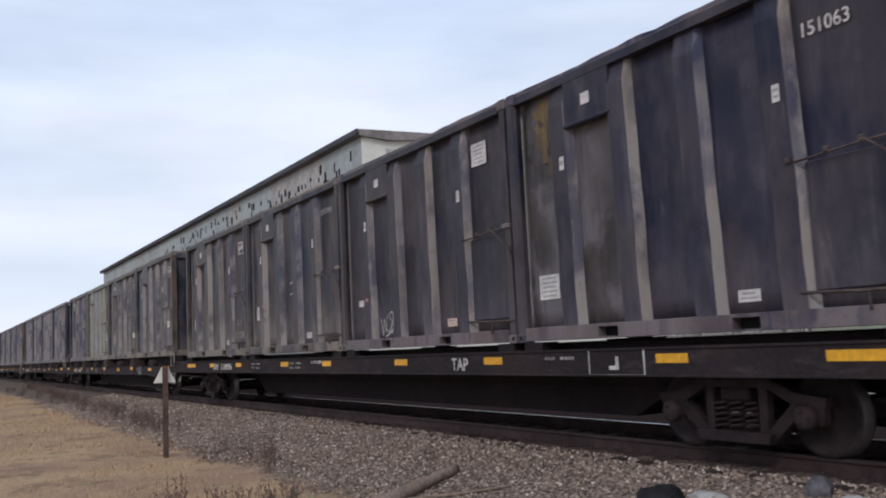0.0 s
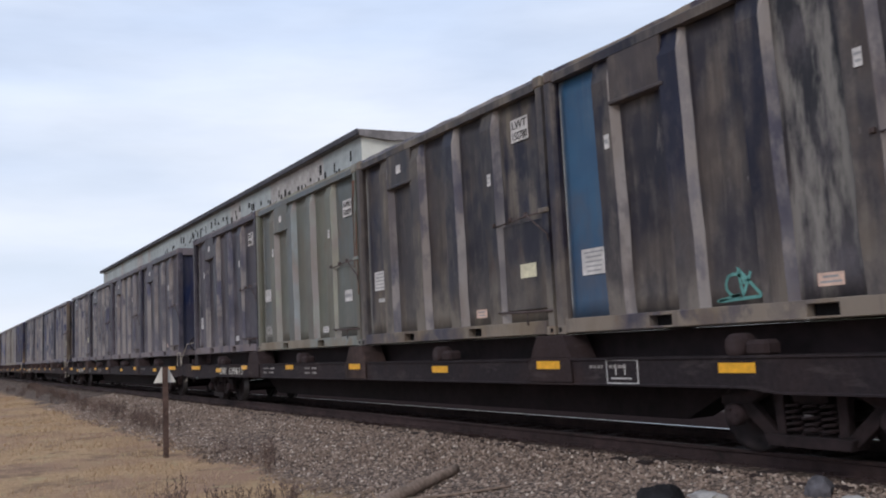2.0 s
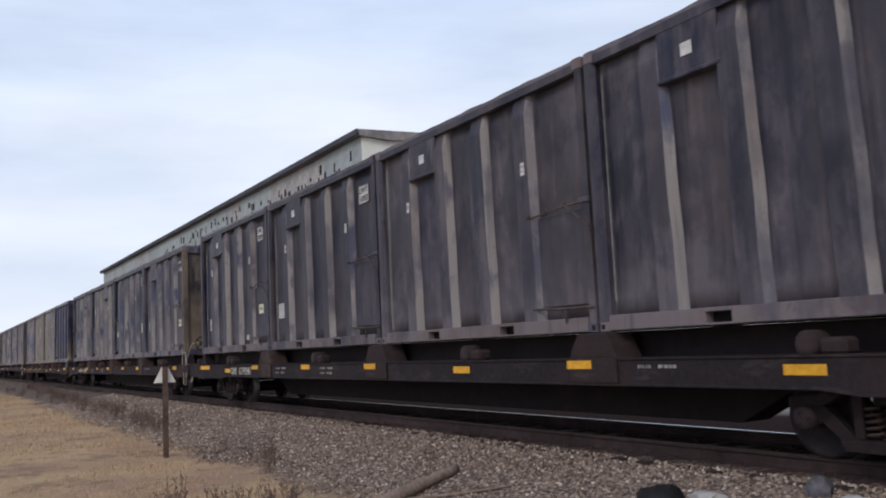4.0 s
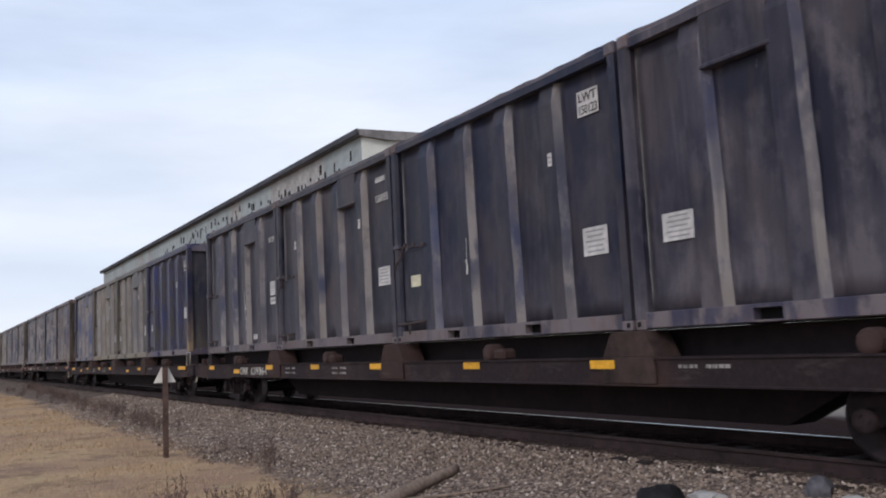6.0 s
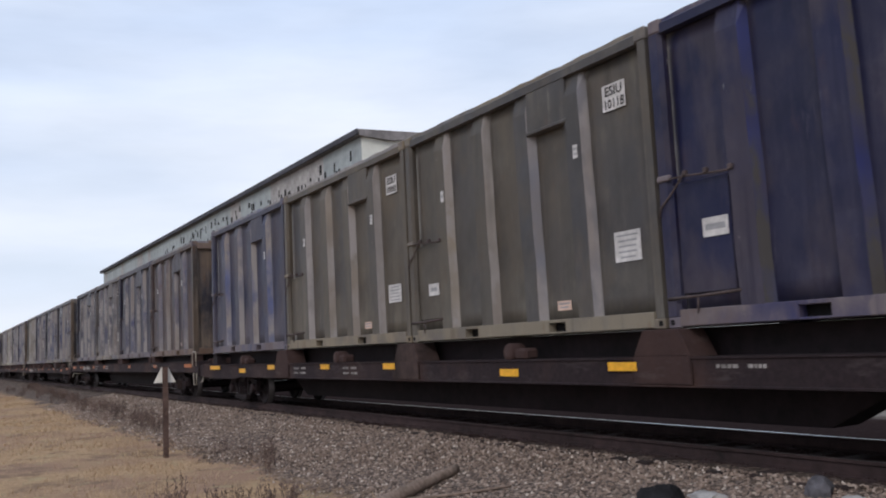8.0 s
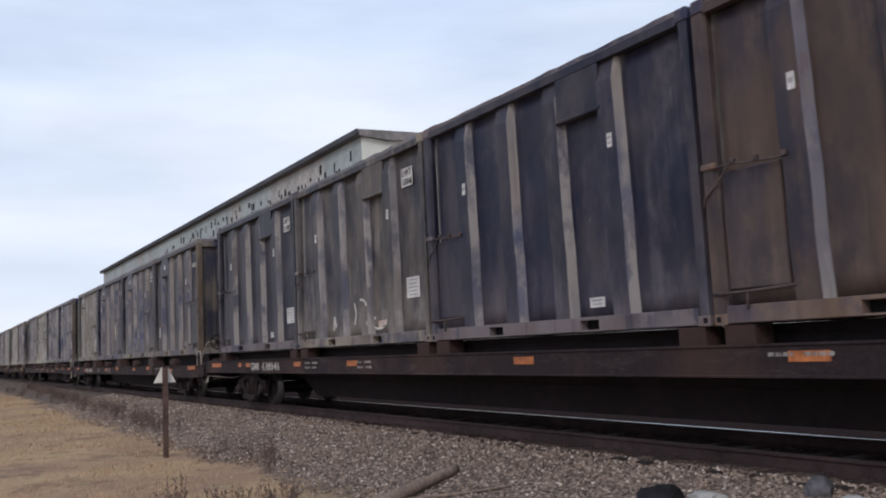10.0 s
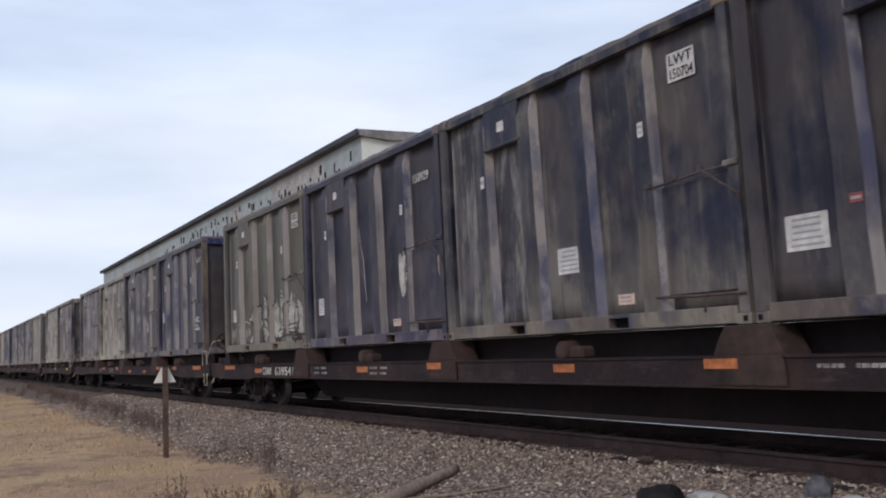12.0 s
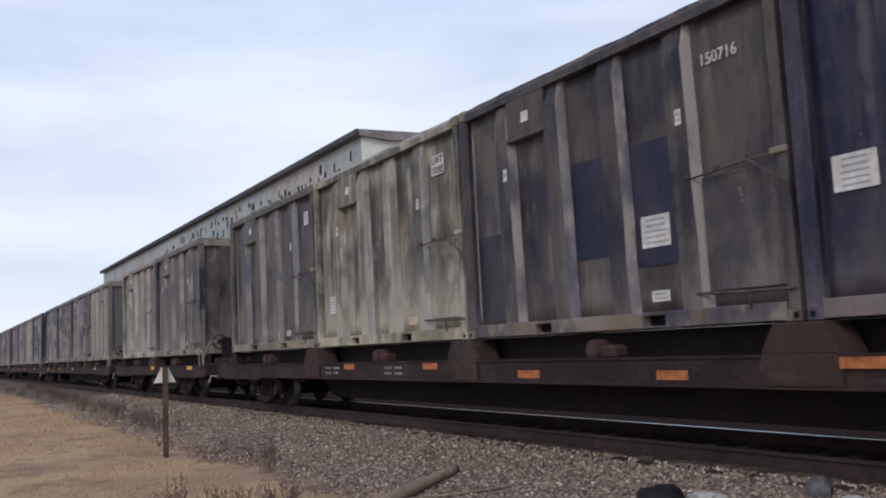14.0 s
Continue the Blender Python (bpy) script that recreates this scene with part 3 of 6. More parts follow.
    SHAPES["floor_frame"] = mesh_of(bm, "floor_frame", None)
    # header over the loading hatch: plate flush with the ribs, with a lip
    for side in (-1, 1):
        bm = bmesh.new()
        a, b = (RIBS[0], RIBS[1]) if side < 0 else (RIBS[2], RIBS[3])
        box(bm, a + FACE - 0.01, b - FACE + 0.01, -HY + 0.012, -HY + DEEP + 0.02, HIGH - 0.70, HIGH - TOP_H + 0.01, 0.006)
        box(bm, a + FACE - 0.03, b - FACE + 0.03, -HY - 0.006, -HY + DEEP, HIGH - 0.745, HIGH - 0.695, 0.01)
        SHAPES["header", side] = mesh_of(bm, "hatch_header", None)
        # latch rods in the door bay
        s = -side        # door bay at the other end from the hatch
        inner = RIBS[3] if s > 0 else -RIBS[0]
        xa, xb = s * (inner + 0.10), s * (HX - 0.02)
        bm = bmesh.new()
        tube(bm, [(xa, -HY + 0.02, 1.645), (xa + (xb - xa) * 0.35, -HY - 0.01, 1.665), (xa + (xb - xa) * 0.62, -HY - 0.012, 1.69), (xb, -HY - 0.012, 1.70)], 0.012, 6)
        tube(bm, [(xa + (xb - xa) * 0.62, -HY - 0.015, 1.73), (xa + (xb - xa) * 0.8, -HY - 0.012, 1.55), (xb, -HY - 0.02, 1.38), (xb + s * 0.02, -HY - 0.02, 1.28)], 0.012, 6)
        for q in (0.0, 0.33, 0.62):
            box(bm, xa + (xb - xa) * q - 0.03, xa + (xb - xa) * q + 0.03, -HY - 0.03, -HY + 0.02, 1.64 + 0.08 * q, 1.70 + 0.08 * q, 0.008)
        SHAPES["binder_chain", side] = mesh_of(bm, "binder_chain", None)
        bm = bmesh.new()
        a, b = min(xb - s * 0.17, xb + s * 0.03), max(xb - s * 0.17, xb + s * 0.03)
        box(bm, a, b, -HY - 0.03, -HY + 0.02, 1.68, 1.75, 0.012)
        SHAPES["hinge_bracket", side] = mesh_of(bm, "hinge_bracket", None)
        bm = bmesh.new()
        tube(bm, [(xa, -HY + 0.01, 0.36), (xa + (xb - xa) * 0.5, -HY - 0.012, 0.335), (xb, -HY - 0.014, 0.33)], 0.018, 6)
        tube(bm, [(xa + (xb - xa) * 0.56, -HY - 0.012, 0.34), (xa + (xb - xa) * 0.57, -HY - 0.02, 0.15)], 0.012, 5)
        SHAPES["latch_rod", side] = mesh_of(bm, "latch_rod", None)
        bm = bmesh.new()       # lower door leaf proud of the upper one
        x0, x1 = sorted((s * (inner + FACE + FLARE + 0.01), s * (HX - POST_W - 0.01)))
        vs = box(bm, x0, x1, -HY + 0.075, -HY + DEEP + 0.03, 0.37, 1.64, 0.012)
        SHAPES["door_leaf", side] = mesh_of(bm, "door_leaf", None)


container_shapes()
FAR_SIDE = pose(0, 0, 0, 0, 0, 180)


def drape(x0, x1, z0, z1, inside, step=0.03, lift=0.004):
    """A skin of paint on the near flank wherever inside(x, z) holds."""
    bm = bmesh.new()
    seen = {}

    def v(i, j):
        if (i, j) not in seen:
            x, z = x0 + i * step, z0 + j * step
            seen[i, j] = bm.verts.new((x, -HY + surface_y(x, z) - lift, z))
        return seen[i, j]
    for i in range(int((x1 - x0) / step)):
        for j in range(int((z1 - z0) / step)):
            if inside(x0 + (i + 0.5) * step, z0 + (j + 0.5) * step):
                bm.faces.new((v(i, j), v(i + 1, j), v(i + 1, j + 1), v(i, j + 1)))
    return bm


def stroke(bm, pts, width, lift=0.007):
    """A brushed line on the near flank through pts (x, z)."""
    pts = [Vector(p) for p in pts]
    dense = []
    for a, b in zip(pts, pts[1:]):
        n = max(1, int((b - a).length / 0.03))
        dense += [a.lerp(b, k / n) for k in range(n)]
    dense.append(pts[-1])
    last = None
    for i, p in enumerate(dense):
        d = dense[min(i + 1, len(dense) - 1)] - dense[max(i - 1, 0)]
        if d.length < 1e-6:
            continue
        n = Vector((-d.y, d.x)).normalized() * width * 0.5
        pair = [bm.verts.new((q.x, -HY + surface_y(q.x, q.y) - lift, q.y)) for q in (p + n, p - n)]
        if last:
            bm.faces.new((last[0], last[1], pair[1], pair[0]))
        last = pair


def loop(cx, cz, rx, rz, a0=0, a1=360, n=20, wob=0.0, seed=0.0):
    return [(cx + rx * math.cos(radians(a)) * (1 + wob * noise.noise((a * 0.02, seed, 0))), cz + rz * math.sin(radians(a))) for a in [a0 + (a1 - a0) * k / n for k in range(n + 1)]]


def sticker(box_ob, name, x, z, w, h, mat, proud=None, bars=0, label="", tilt=0.0, ink=None):
    """A thin card on the near flank; bars stand for small print."""
    y = -HY + (surface_y(x) if proud is None else proud) - 0.005
    bm = bmesh.new()
    box(bm, -w / 2, w / 2, -0.002, 0.002, -h / 2, h / 2)
    ob = part(name, bm, mat, box_ob, label)
    ob.matrix_basis = pose(x, y, z, 0, tilt, 0)
    if bars:
        bm = bmesh.new()
        for k in range(bars):
            zz = h / 2 - h * (k + 0.8) / (bars + 0.6)
            wd = w * random.uniform(0.55, 0.85)
            box(bm, -wd / 2, wd / 2, -0.0045, -0.003, zz - h * 0.16 / bars, zz + h * 0.16 / bars)
        tagged(part("print", bm, ink or INK, ob, "small grey print"), kind="stuff")
    return ob


def number(box_ob, words, x, z, mat, height=0.14, wide=0.55):
    """A stencilled unit number, its middle at x and z."""
    me = text_mesh(words, height, height * 0.015)
    me.transform(Matrix.Scale(wide / max(v.co.x for v in me.vertices), 4, (1, 0, 0)))
    ob = part("stencil_number", me, mat, box_ob, "stencilled white unit number")
    ob.matrix_basis = pose(x - wide / 2, -HY + DEEP - 0.008, z - height / 2)


def stencil(box_ob, words, x, z, height, mat, name="stencil_number", proud=None, tilt=0.0):
    me = text_mesh(words, height, height * 0.015)
    ob = part(name, me, mat, box_ob, "stencilled " + ("white" if mat in (WHITE, CHALK) else "black") + " lettering")
    ob.matrix_basis = pose(x, -HY + (surface_y(x) if proud is None else proud) - 0.008, z, 0, tilt, 0)
    return ob


def id_plate(box_ob, top, low, x=2.27, z=2.98):
    pl = sticker(box_ob, "id_plate", x, z, 0.42, 0.34, PAPER, DEEP, label="white plate with black unit number")
    for words, dz in ((top, 0.022), (low, -0.145)):
        me = text_mesh(words, 0.125, 0.002)
        wide = max(v.co.x for v in me.vertices) if len(me.vertices) else 1.0
        me.transform(Matrix.Scale(min(1.0, 0.38 / wide), 4, (1, 0, 0)))
        wide = min(wide, 0.38)
        o = part("lettering", me, BLACK, pl)
        o.matrix_basis = pose(-wide / 2, -0.005, dz)


def container(base_z, lead, mats, flip=False, header=True, label="", bays=None, latch=True, end_mat=None, post_mat=None):
    """A ribbed steel container whose leading end starts at x = lead."""
    # the second paint is paler than the body: rib flanks and some lids
    body, dusty, frame_mat = mats
    side = 1 if flip else -1
    m = pose(lead - HX, MID, base_z)
    ob = thing("freight_container", label or "dark weathered ribbed steel freight container on a flat car", "container", m, "containers on the train")
    MOVERS.append((ob, m))
    rng = random.Random(int(lead * 100))
    for s in (0, 1):
        spin = FAR_SIDE if s else Matrix.Identity(4)

        def put(name, key, mat, lab=""):
            o = part(name, SHAPES[key], mat, ob, lab)
            o.matrix_basis = spin
            return o
        for k in range(5):
            put("bay_panel", ("bay", k), (bays or {}).get(k, body) if s == 0 else body)
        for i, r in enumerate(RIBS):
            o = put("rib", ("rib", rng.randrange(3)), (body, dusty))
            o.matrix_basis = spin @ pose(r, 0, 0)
        put("bottom_rail", "bottom_rail", frame_mat)
        put("top_rail", "top_rail", body)
        put("end_wall", "end_wall", end_mat or body)
        for y in (-0.38, 0.38):
            o = put("end_rib", "end_rib", end_mat or body)
            o.matrix_basis = spin @ pose(0, y, 0)
        put("end_rail", "end_low", frame_mat)
        put("end_rail", "end_top", frame_mat)
        if header:
            put("hatch_header", ("header", side if s == 0 else -side), body)
        if latch and s == 0:
            put("binder_chain", ("binder_chain", side), RUST_LIGHT, "rusty binder chain")
            put("hinge_bracket", ("hinge_bracket", side), frame_mat)
            put("latch_rod", ("latch_rod", side), RUST_LIGHT, "rusty latch rod")
            put("door_leaf", ("door_leaf", side), (bays or {}).get(0 if flip else 4, body))
        for fx in (1, -1):
            for key, nm in (("corner_post", "corner_post"), ("casting_low", "corner_casting"), ("casting_top", "corner_casting"), ("casting_eye", "casting_eye")):
                mir = (key, fx)
                if mir not in SHAPES:
                    c = SHAPES[key].copy()
                    if fx < 0:
                        c.transform(Matrix.Scale(-1, 4, (1, 0, 0)))
                        c.flip_normals()
                    SHAPES[mir] = c
                o = part(nm, SHAPES[mir], HOLE_SHADE if key == "casting_eye" else frame_mat if "cast" in key else post_mat if post_mat and (s == 0) == (fx < 0) else body, ob)
                o.matrix_basis = spin
        for y in (-0.62, 0.0 if rng.random() < 0.5 else 0.3, 0.66):
            o = part("lid_lug", SHAPES["lid_lug"], frame_mat, ob)
            o.matrix_basis = spin @ pose(HX - 0.09, y, HIGH - 0.005, 0, 0, rng.uniform(-10, 10))
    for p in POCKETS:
        part("fork_tunnel", SHAPES["fork_tunnel"], HOLE_SHADE, ob, "black block as the shade inside the fork pocket").matrix_basis = pose(p, 0, 0)
    part("lid", SHAPES["lid", rng.randrange(3)], dusty if rng.random() < 0.4 else frame_mat, ob, "ragged roof cover")
    part("floor_frame", SHAPES["floor_frame"], DARK, ob)
    # small tags that most of them carry
    if rng.random() < 0.9:
        sticker(ob, "tag", RIBS[3] + 0.02, 2.38, 0.09, 0.18, PAPER, bars=2)
    if rng.random() < 0.7:
        sticker(ob, "tag", RIBS[0] + 0.05, 2.37, 0.09, 0.18, PAPER, bars=1)
    if header and rng.random() < 0.85:
        x = (RIBS[0] + RIBS[1]) / 2 if not flip else (RIBS[2] + RIBS[3]) / 2
        if not flip:
            sticker(ob, "tag", x + 0.0, 3.13, 0.17, 0.15, PAPER, 0.012)
    if rng.random() < 0.85:
        sticker(ob, "warning_sticker", 1.04 + rng.uniform(-0.05, 0.06), 0.385, 0.29, 0.13, PINKISH if rng.random() < 0.6 else PAPER, bars=2)
    return ob


def placard(ob, x, z, w=0.40, h=0.36, tilt=0.0):
    return sticker(ob, "placard", x, z, w, h, PAPER, bars=5, label="white information placard with small print", tilt=tilt)


DUST = (0.131, 0.120, 0.134)
NAVY = (0.012, 0.0135, 0.030)
COUNT = [0]


def paints(base, amount=0.5, streak=0.5, low=0.5, dust=DUST, rust=0.15, frame_dust=0.95, edge=1.0):
    COUNT[0] += 1
    s = COUNT[0]
    lum = sum(base) / 3
    if lum < 0.06:
        base = (base[0] * 0.90, base[1] * 0.93, base[2] * 1.36)
    if dust[0] < 0.3:
        dust = (dust[0], dust[1] * 0.965, dust[2])
    body = paint("container_paint", tuple(c * 0.72 for c in base), tuple(c * 0.94 for c in dust), amount * 0.60, streak * 0.8, rust, low * 1.15, s)
    # edge colour, paler than the body
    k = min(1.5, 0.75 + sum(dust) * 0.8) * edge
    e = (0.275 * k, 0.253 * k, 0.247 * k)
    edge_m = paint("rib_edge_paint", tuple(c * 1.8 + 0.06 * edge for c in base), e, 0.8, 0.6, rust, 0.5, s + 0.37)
    frame_m = paint("frame_paint", tuple(c * 1.5 for c in base), (dust[0] * 1.3, dust[1] * 1.24, dust[2] * 1.13), frame_dust, 0.5, min(0.9, 0.3 + rust * 2.0), 0.25, s + 0.71)
    return body, edge_m, frame_m


PITCH = 6.125


def at(car_lead, k):
    return car_lead - PITCH * (k - 1)


LEADS = {-1: -4.22, 0: -30.56, 1: -56.95, 2: -83.56, 3: -110.27, 4: -136.85, 5: -163.56, 6: -190.2, 7: -217.85}
SIT = {-1: 1.275}


def make_containers():
    def put(car, k, mats, **kw):
        return container(SIT.get(car, 1.365), at(LEADS[car], k), mats, **kw)
    dirty_end = paint("rust_washed_paint", (0.040, 0.036, 0.038), (0.19, 0.145, 0.112), 0.5, 0.8, 0.6, 0.6, 79)
    tan_post = paint("tan_washed_post", (0.042, 0.033, 0.030), (0.175, 0.137, 0.108), 0.5, 0.7, 0.8, 0.5, 84)
    # car with the straight sill
    yel = paint("yellow_stained_paint", (0.028, 0.026, 0.03), (0.20, 0.15, 0.07), 0.6, 0.5, 0.5, 0.3, 77)
    c = put(-1, 1, paints(NAVY, 0.25, 0.3, 0.35), bays={0: paint("container_paint", (0.03, 0.027, 0.03), DUST, 0.6, 0.4, 0.2, 0.3, 71), 1: paint("container_paint", (0.035, 0.03, 0.03), DUST, 0.7, 0.4, 0.3, 0.4, 72)}, label="navy ribbed container, dusty bays and a yellow stain")
    number(c, "151063", 2.15, 2.96, WHITE, 0.15, 0.56)
    placard(c, -2.40, 0.75, 0.44, 0.34)
    bl = drape(-2.75, -1.95, 2.3, 3.4, lambda x, z: noise.noise((x * 2.2, z * 1.3, 8)) + 0.5 * noise.noise((x * 7, z * 6, 2)) > 0.02 + 1.6 * abs(x + 2.25) - 0.25 * (z - 2.4), 0.035)
    part("yellow_stain", bl, yel, c, "yellow-brown stain")
    c = put(-1, 2, paints((0.026, 0.021, 0.023), 0.28, 0.4, 0.4), label="grey-brown dusty ribbed container with white placards")
    placard(c, 2.11, 2.98, 0.42, 0.36)
    placard(c, 2.12, 1.28, 0.44, 0.34)
    sticker(c, "placard", 2.19, 1.01, 0.32, 0.18, PAPER, bars=2)
    sticker(c, "worn_card", -2.31, 0.91, 0.27, 0.12, PAPER)
    sticker(c, "warning_sticker", -1.84, 0.95, 0.13, 0.09, REDISH, bars=1)
    bm = bmesh.new()
    for pts in ([(-1.50, 0.58), (-1.44, 0.24), (-1.38, 0.56), (-1.30, 0.30), (-1.26, 0.62)], [(-1.02, 0.70), (-1.20, 0.62), (-1.05, 0.50), (-1.16, 0.30), (-1.28, 0.36)], loop(-0.90, 0.50, 0.13, 0.26, 60, 400, 18, 0.3, 2.0), [(-1.35, 0.22), (-1.0, 0.34), (-0.80, 0.36)]):
        stroke(bm, pts, 0.022)
    part("chalk_scribble", bm, CHALK, c, "white chalk scribble")
    c = put(-1, 3, paints((0.015, 0.016, 0.026), 0.4, 0.6, 0.85, dust=(0.17, 0.155, 0.14)), bays={3: paint("container_paint", (0.022, 0.028, 0.048), DUST, 0.5, 0.4, 0.1, 0.9, 73)}, label="slate ribbed container with pale dust low down")
    number(c, "151111", 2.15, 3.03, CHALK, 0.13, 0.6)
    placard(c, -2.30, 1.05, 0.47, 0.34, 2.0)
    sticker(c, "warning_sticker", -1.75, 1.22, 0.13, 0.09, REDISH, bars=1)
    bm = bmesh.new()
    for x, z in ((0.02, 1.66), (0.03, 1.40)):
        stroke(bm, [(x - 0.14, z - 0.03), (x + 0.0, z + 0.01), (x + 0.14, z + 0.03)], 0.03)
    part("chalk_scribble", bm, CHALK, c, "short chalk marks")
    c = put(-1, 4, paints((0.016, 0.018, 0.026), 0.5, 0.6, 0.8, dust=(0.16, 0.15, 0.135)), label="charcoal ribbed container with chalked words")
    id_plate(c, "LWT", "150200", 2.32, 2.93)
    placard(c, -2.23, 1.04, 0.5, 0.36)
    sticker(c, "warning_sticker", -1.61, 1.05, 0.13, 0.09, REDISH, bars=1)
    stencil(c, "BAD", 2.1, 0.83, 0.15, FADED_MARK, "chalk_words", 0.07)
    stencil(c, "DOOR", 1.9, 0.47, 0.19, FADED_MARK, "chalk_words", 0.07)
    # second car
    blue = paint("bright_blue_paint", (0.024, 0.095, 0.215), DUST, 0.12, 0.2, 0.1, 0.25, 74)
    splash = paint("splashed_paint", (0.016, 0.017, 0.024), DUST, 0.5, 0.6, 0.1, 0.5, 75, chalky=0.7)
    c = put(0, 1, paints((0.018, 0.018, 0.028), 0.45, 0.65, 0.75, dust=(0.17, 0.155, 0.135)), bays={0: blue, 3: splash, 4: splash}, label="dark container with one bright blue bay", post_mat=tan_post, end_mat=paint("container_paint", (0.02, 0.021, 0.032), DUST, 0.35, 0.3, 0.35, 0.5, 76))
    placard(c, -2.35, 0.92, 0.48, 0.34)
    id_plate(c, "LWT", "150322", 2.17, 2.98)
    sticker(c, "placard", 2.20, 1.12, 0.34, 0.22, CREAM, 0.07, bars=1)
    bm = bmesh.new()
    stroke(bm, loop(-0.1, 0.42, 0.12, 0.12, 0, 300, 12, 0.3, 1.0) + [(-0.35, 0.26), (0.25, 0.28), (-0.05, 0.6), (0.0, 0.3), (0.12, 0.55)], 0.035)
    part("graffiti", bm, plain("teal_spray", (0.10, 0.28, 0.26), 0.7, 0, 0.3, 9), c, "teal graffiti tag")
    c = put(0, 2, paints((0.02, 0.02, 0.027), 0.5, 0.7, 0.8, dust=(0.17, 0.155, 0.13)), label="charcoal container with brown dust low down")
    id_plate(c, "LWT", "150780", 2.31, 3.02)
    sticker(c, "placard", 2.42, 0.93, 0.38, 0.2, CREAM, 0.07)
    placard(c, -2.40, 1.2, 0.46, 0.36)
    sticker(c, "smudged_marks", -2.32, 0.83, 0.34, 0.07, CHALK)
    c = put(0, 3, paints((0.155, 0.178, 0.162), 0.35, 0.3, 0.35, dust=(0.17, 0.16, 0.135), rust=0.3), label="pale grey-green ribbed container with rust runs")
    id_plate(c, "AWIU", "10059", 2.33, 2.83)
    placard(c, -2.56, 1.37, 0.40, 0.30)
    sticker(c, "placard", 2.40, 1.02, 0.35, 0.23, PAPER, 0.07, bars=1)
    bm = bmesh.new()
    for k in range(5):
        stroke(bm, [(-2.75 + 0.1 * k, 0.35), (-2.72 + 0.1 * k, 0.62), (-2.66 + 0.1 * k, 0.4)], 0.022)
    part("chalk_scribble", bm, WHITE, c, "white paint scribble")
    rust = drape(HX - 0.2, HX, 1.0, 3.3, lambda x, z: noise.noise((x * 9, z * 1.2, 3)) > -0.15, 0.02)
    part("rust_run", rust, RUSTY, c, "rust run down the corner post")
    c = put(0, 4, paints((0.022, 0.02, 0.026), 0.45, 0.5, 0.45), label="charcoal container with splashed white plate")
    id_plate(c, "LWT", "150417")
    placard(c, -2.4, 0.95, 0.46, 0.34)
    # third car
    c = put(1, 1, paints((0.030, 0.031, 0.04), 0.6, 0.6, 0.6), end_mat=paint("container_paint", (0.018, 0.026, 0.062), DUST, 0.35, 0.3, 0.2, 0.5, 78), label="grey container with a blue end wall")
    c = put(1, 2, paints((0.035, 0.033, 0.038), 0.65, 0.7, 0.6), label="grey-brown streaked ribbed container")
    c = put(1, 3, paints((0.013, 0.013, 0.025), 0.2, 0.3, 0.4), label="dark navy container with white placards")
    placard(c, -2.46, 0.94, 0.47, 0.35)
    id_plate(c, "LWT", "150931")
    c = put(1, 4, paints((0.013, 0.014, 0.028), 0.24, 0.32, 0.4), label="dark navy container with red and white stickers")
    id_plate(c, "LWT", "150991", 2.18, 3.02)
    placard(c, -2.27, 0.87, 0.5, 0.35, -4.0)
    sticker(c, "warning_sticker", -2.17, 0.56, 0.45, 0.22, PAPER, bars=2, label="red and white warning sticker", ink=REDISH)
    sticker(c, "placard", 2.32, 1.07, 0.34, 0.23, CREAM, 0.07, bars=1)
    # fourth car
    c = put(2, 1, paints((0.020, 0.021, 0.033), 0.6, 0.6, 0.55), end_mat=dirty_end, post_mat=tan_post, label="dusty navy container with a rust-washed end wall")
    number(c, "150963", 2.15, 2.91, CHALK)
    sticker(c, "smudged_marks", 2.11, 3.15, 0.44, 0.05, CHALK, DEEP)
    sticker(c, "placard", 2.31, 1.09, 0.36, 0.23, CREAM, 0.07, bars=1)
    placard(c, -2.35, 1.17, 0.5, 0.33)
    end_card(c, 0.8, 2.85, 0.36, 0.38, "LWT", "15")
    end_card(c, 0.1, 2.25, 0.2, 0.08)
    c = put(2, 2, paints((0.012, 0.016, 0.030), 0.22, 0.3, 0.3), flip=True, header=False, label="dark blue container with a big unit plate")
    id_plate(c, "LWT", "150123", 2.34, 3.02)
    placard(c, 2.32, 1.18, 0.48, 0.37)
    sticker(c, "placard", -2.40, 1.07, 0.34, 0.2, CREAM, 0.07)
    bm = bmesh.new()
    stroke(bm, [(-0.62, 1.02), (-0.6, 1.15), (-0.64, 1.25)], 0.045)
    stroke(bm, [(-0.61, 1.25), (-0.6, 1.6)], 0.012)
    part("paint_drip", bm, WHITE, c, "white paint drip")
    c = put(2, 3, paints((0.013, 0.016, 0.027), 0.35, 0.4, 0.4, rust=0.3), flip=True, label="dark navy container with rust streaks at the ribs")
    number(c, "150055", 2.40, 2.78, WHITE)
    sticker(c, "smudged_marks", 2.37, 3.14, 0.40, 0.10, CHALK, DEEP)
    placard(c, 2.40, 1.28, 0.48, 0.35)
    c = put(2, 4, paints((0.017, 0.020, 0.030), 0.4, 0.5, 0.5), flip=True, label="navy container with crumpled ribs and scrapes")
    number(c, "151299", 2.41, 2.77, WHITE)
    placard(c, 2.45, 1.54, 0.48, 0.34)
    sticker(c, "placard", 2.44, 1.23, 0.48, 0.17, PAPER, bars=1)
    bm = bmesh.new()
    for k in range(4):
        stroke(bm, [(0.55 + 0.05 * k, 1.6 - 0.35 * k), (0.5 + 0.04 * k, 1.3 - 0.3 * k), (0.62, 1.1 - 0.25 * k)], 0.03)
    part("scrape", bm, CHALK, c, "pale scrapes")
    # fifth car
    es_end = paint("container_paint", (0.013, 0.018, 0.045), (0.10, 0.085, 0.078), 0.3, 0.35, 0.1, 0.6, 80)
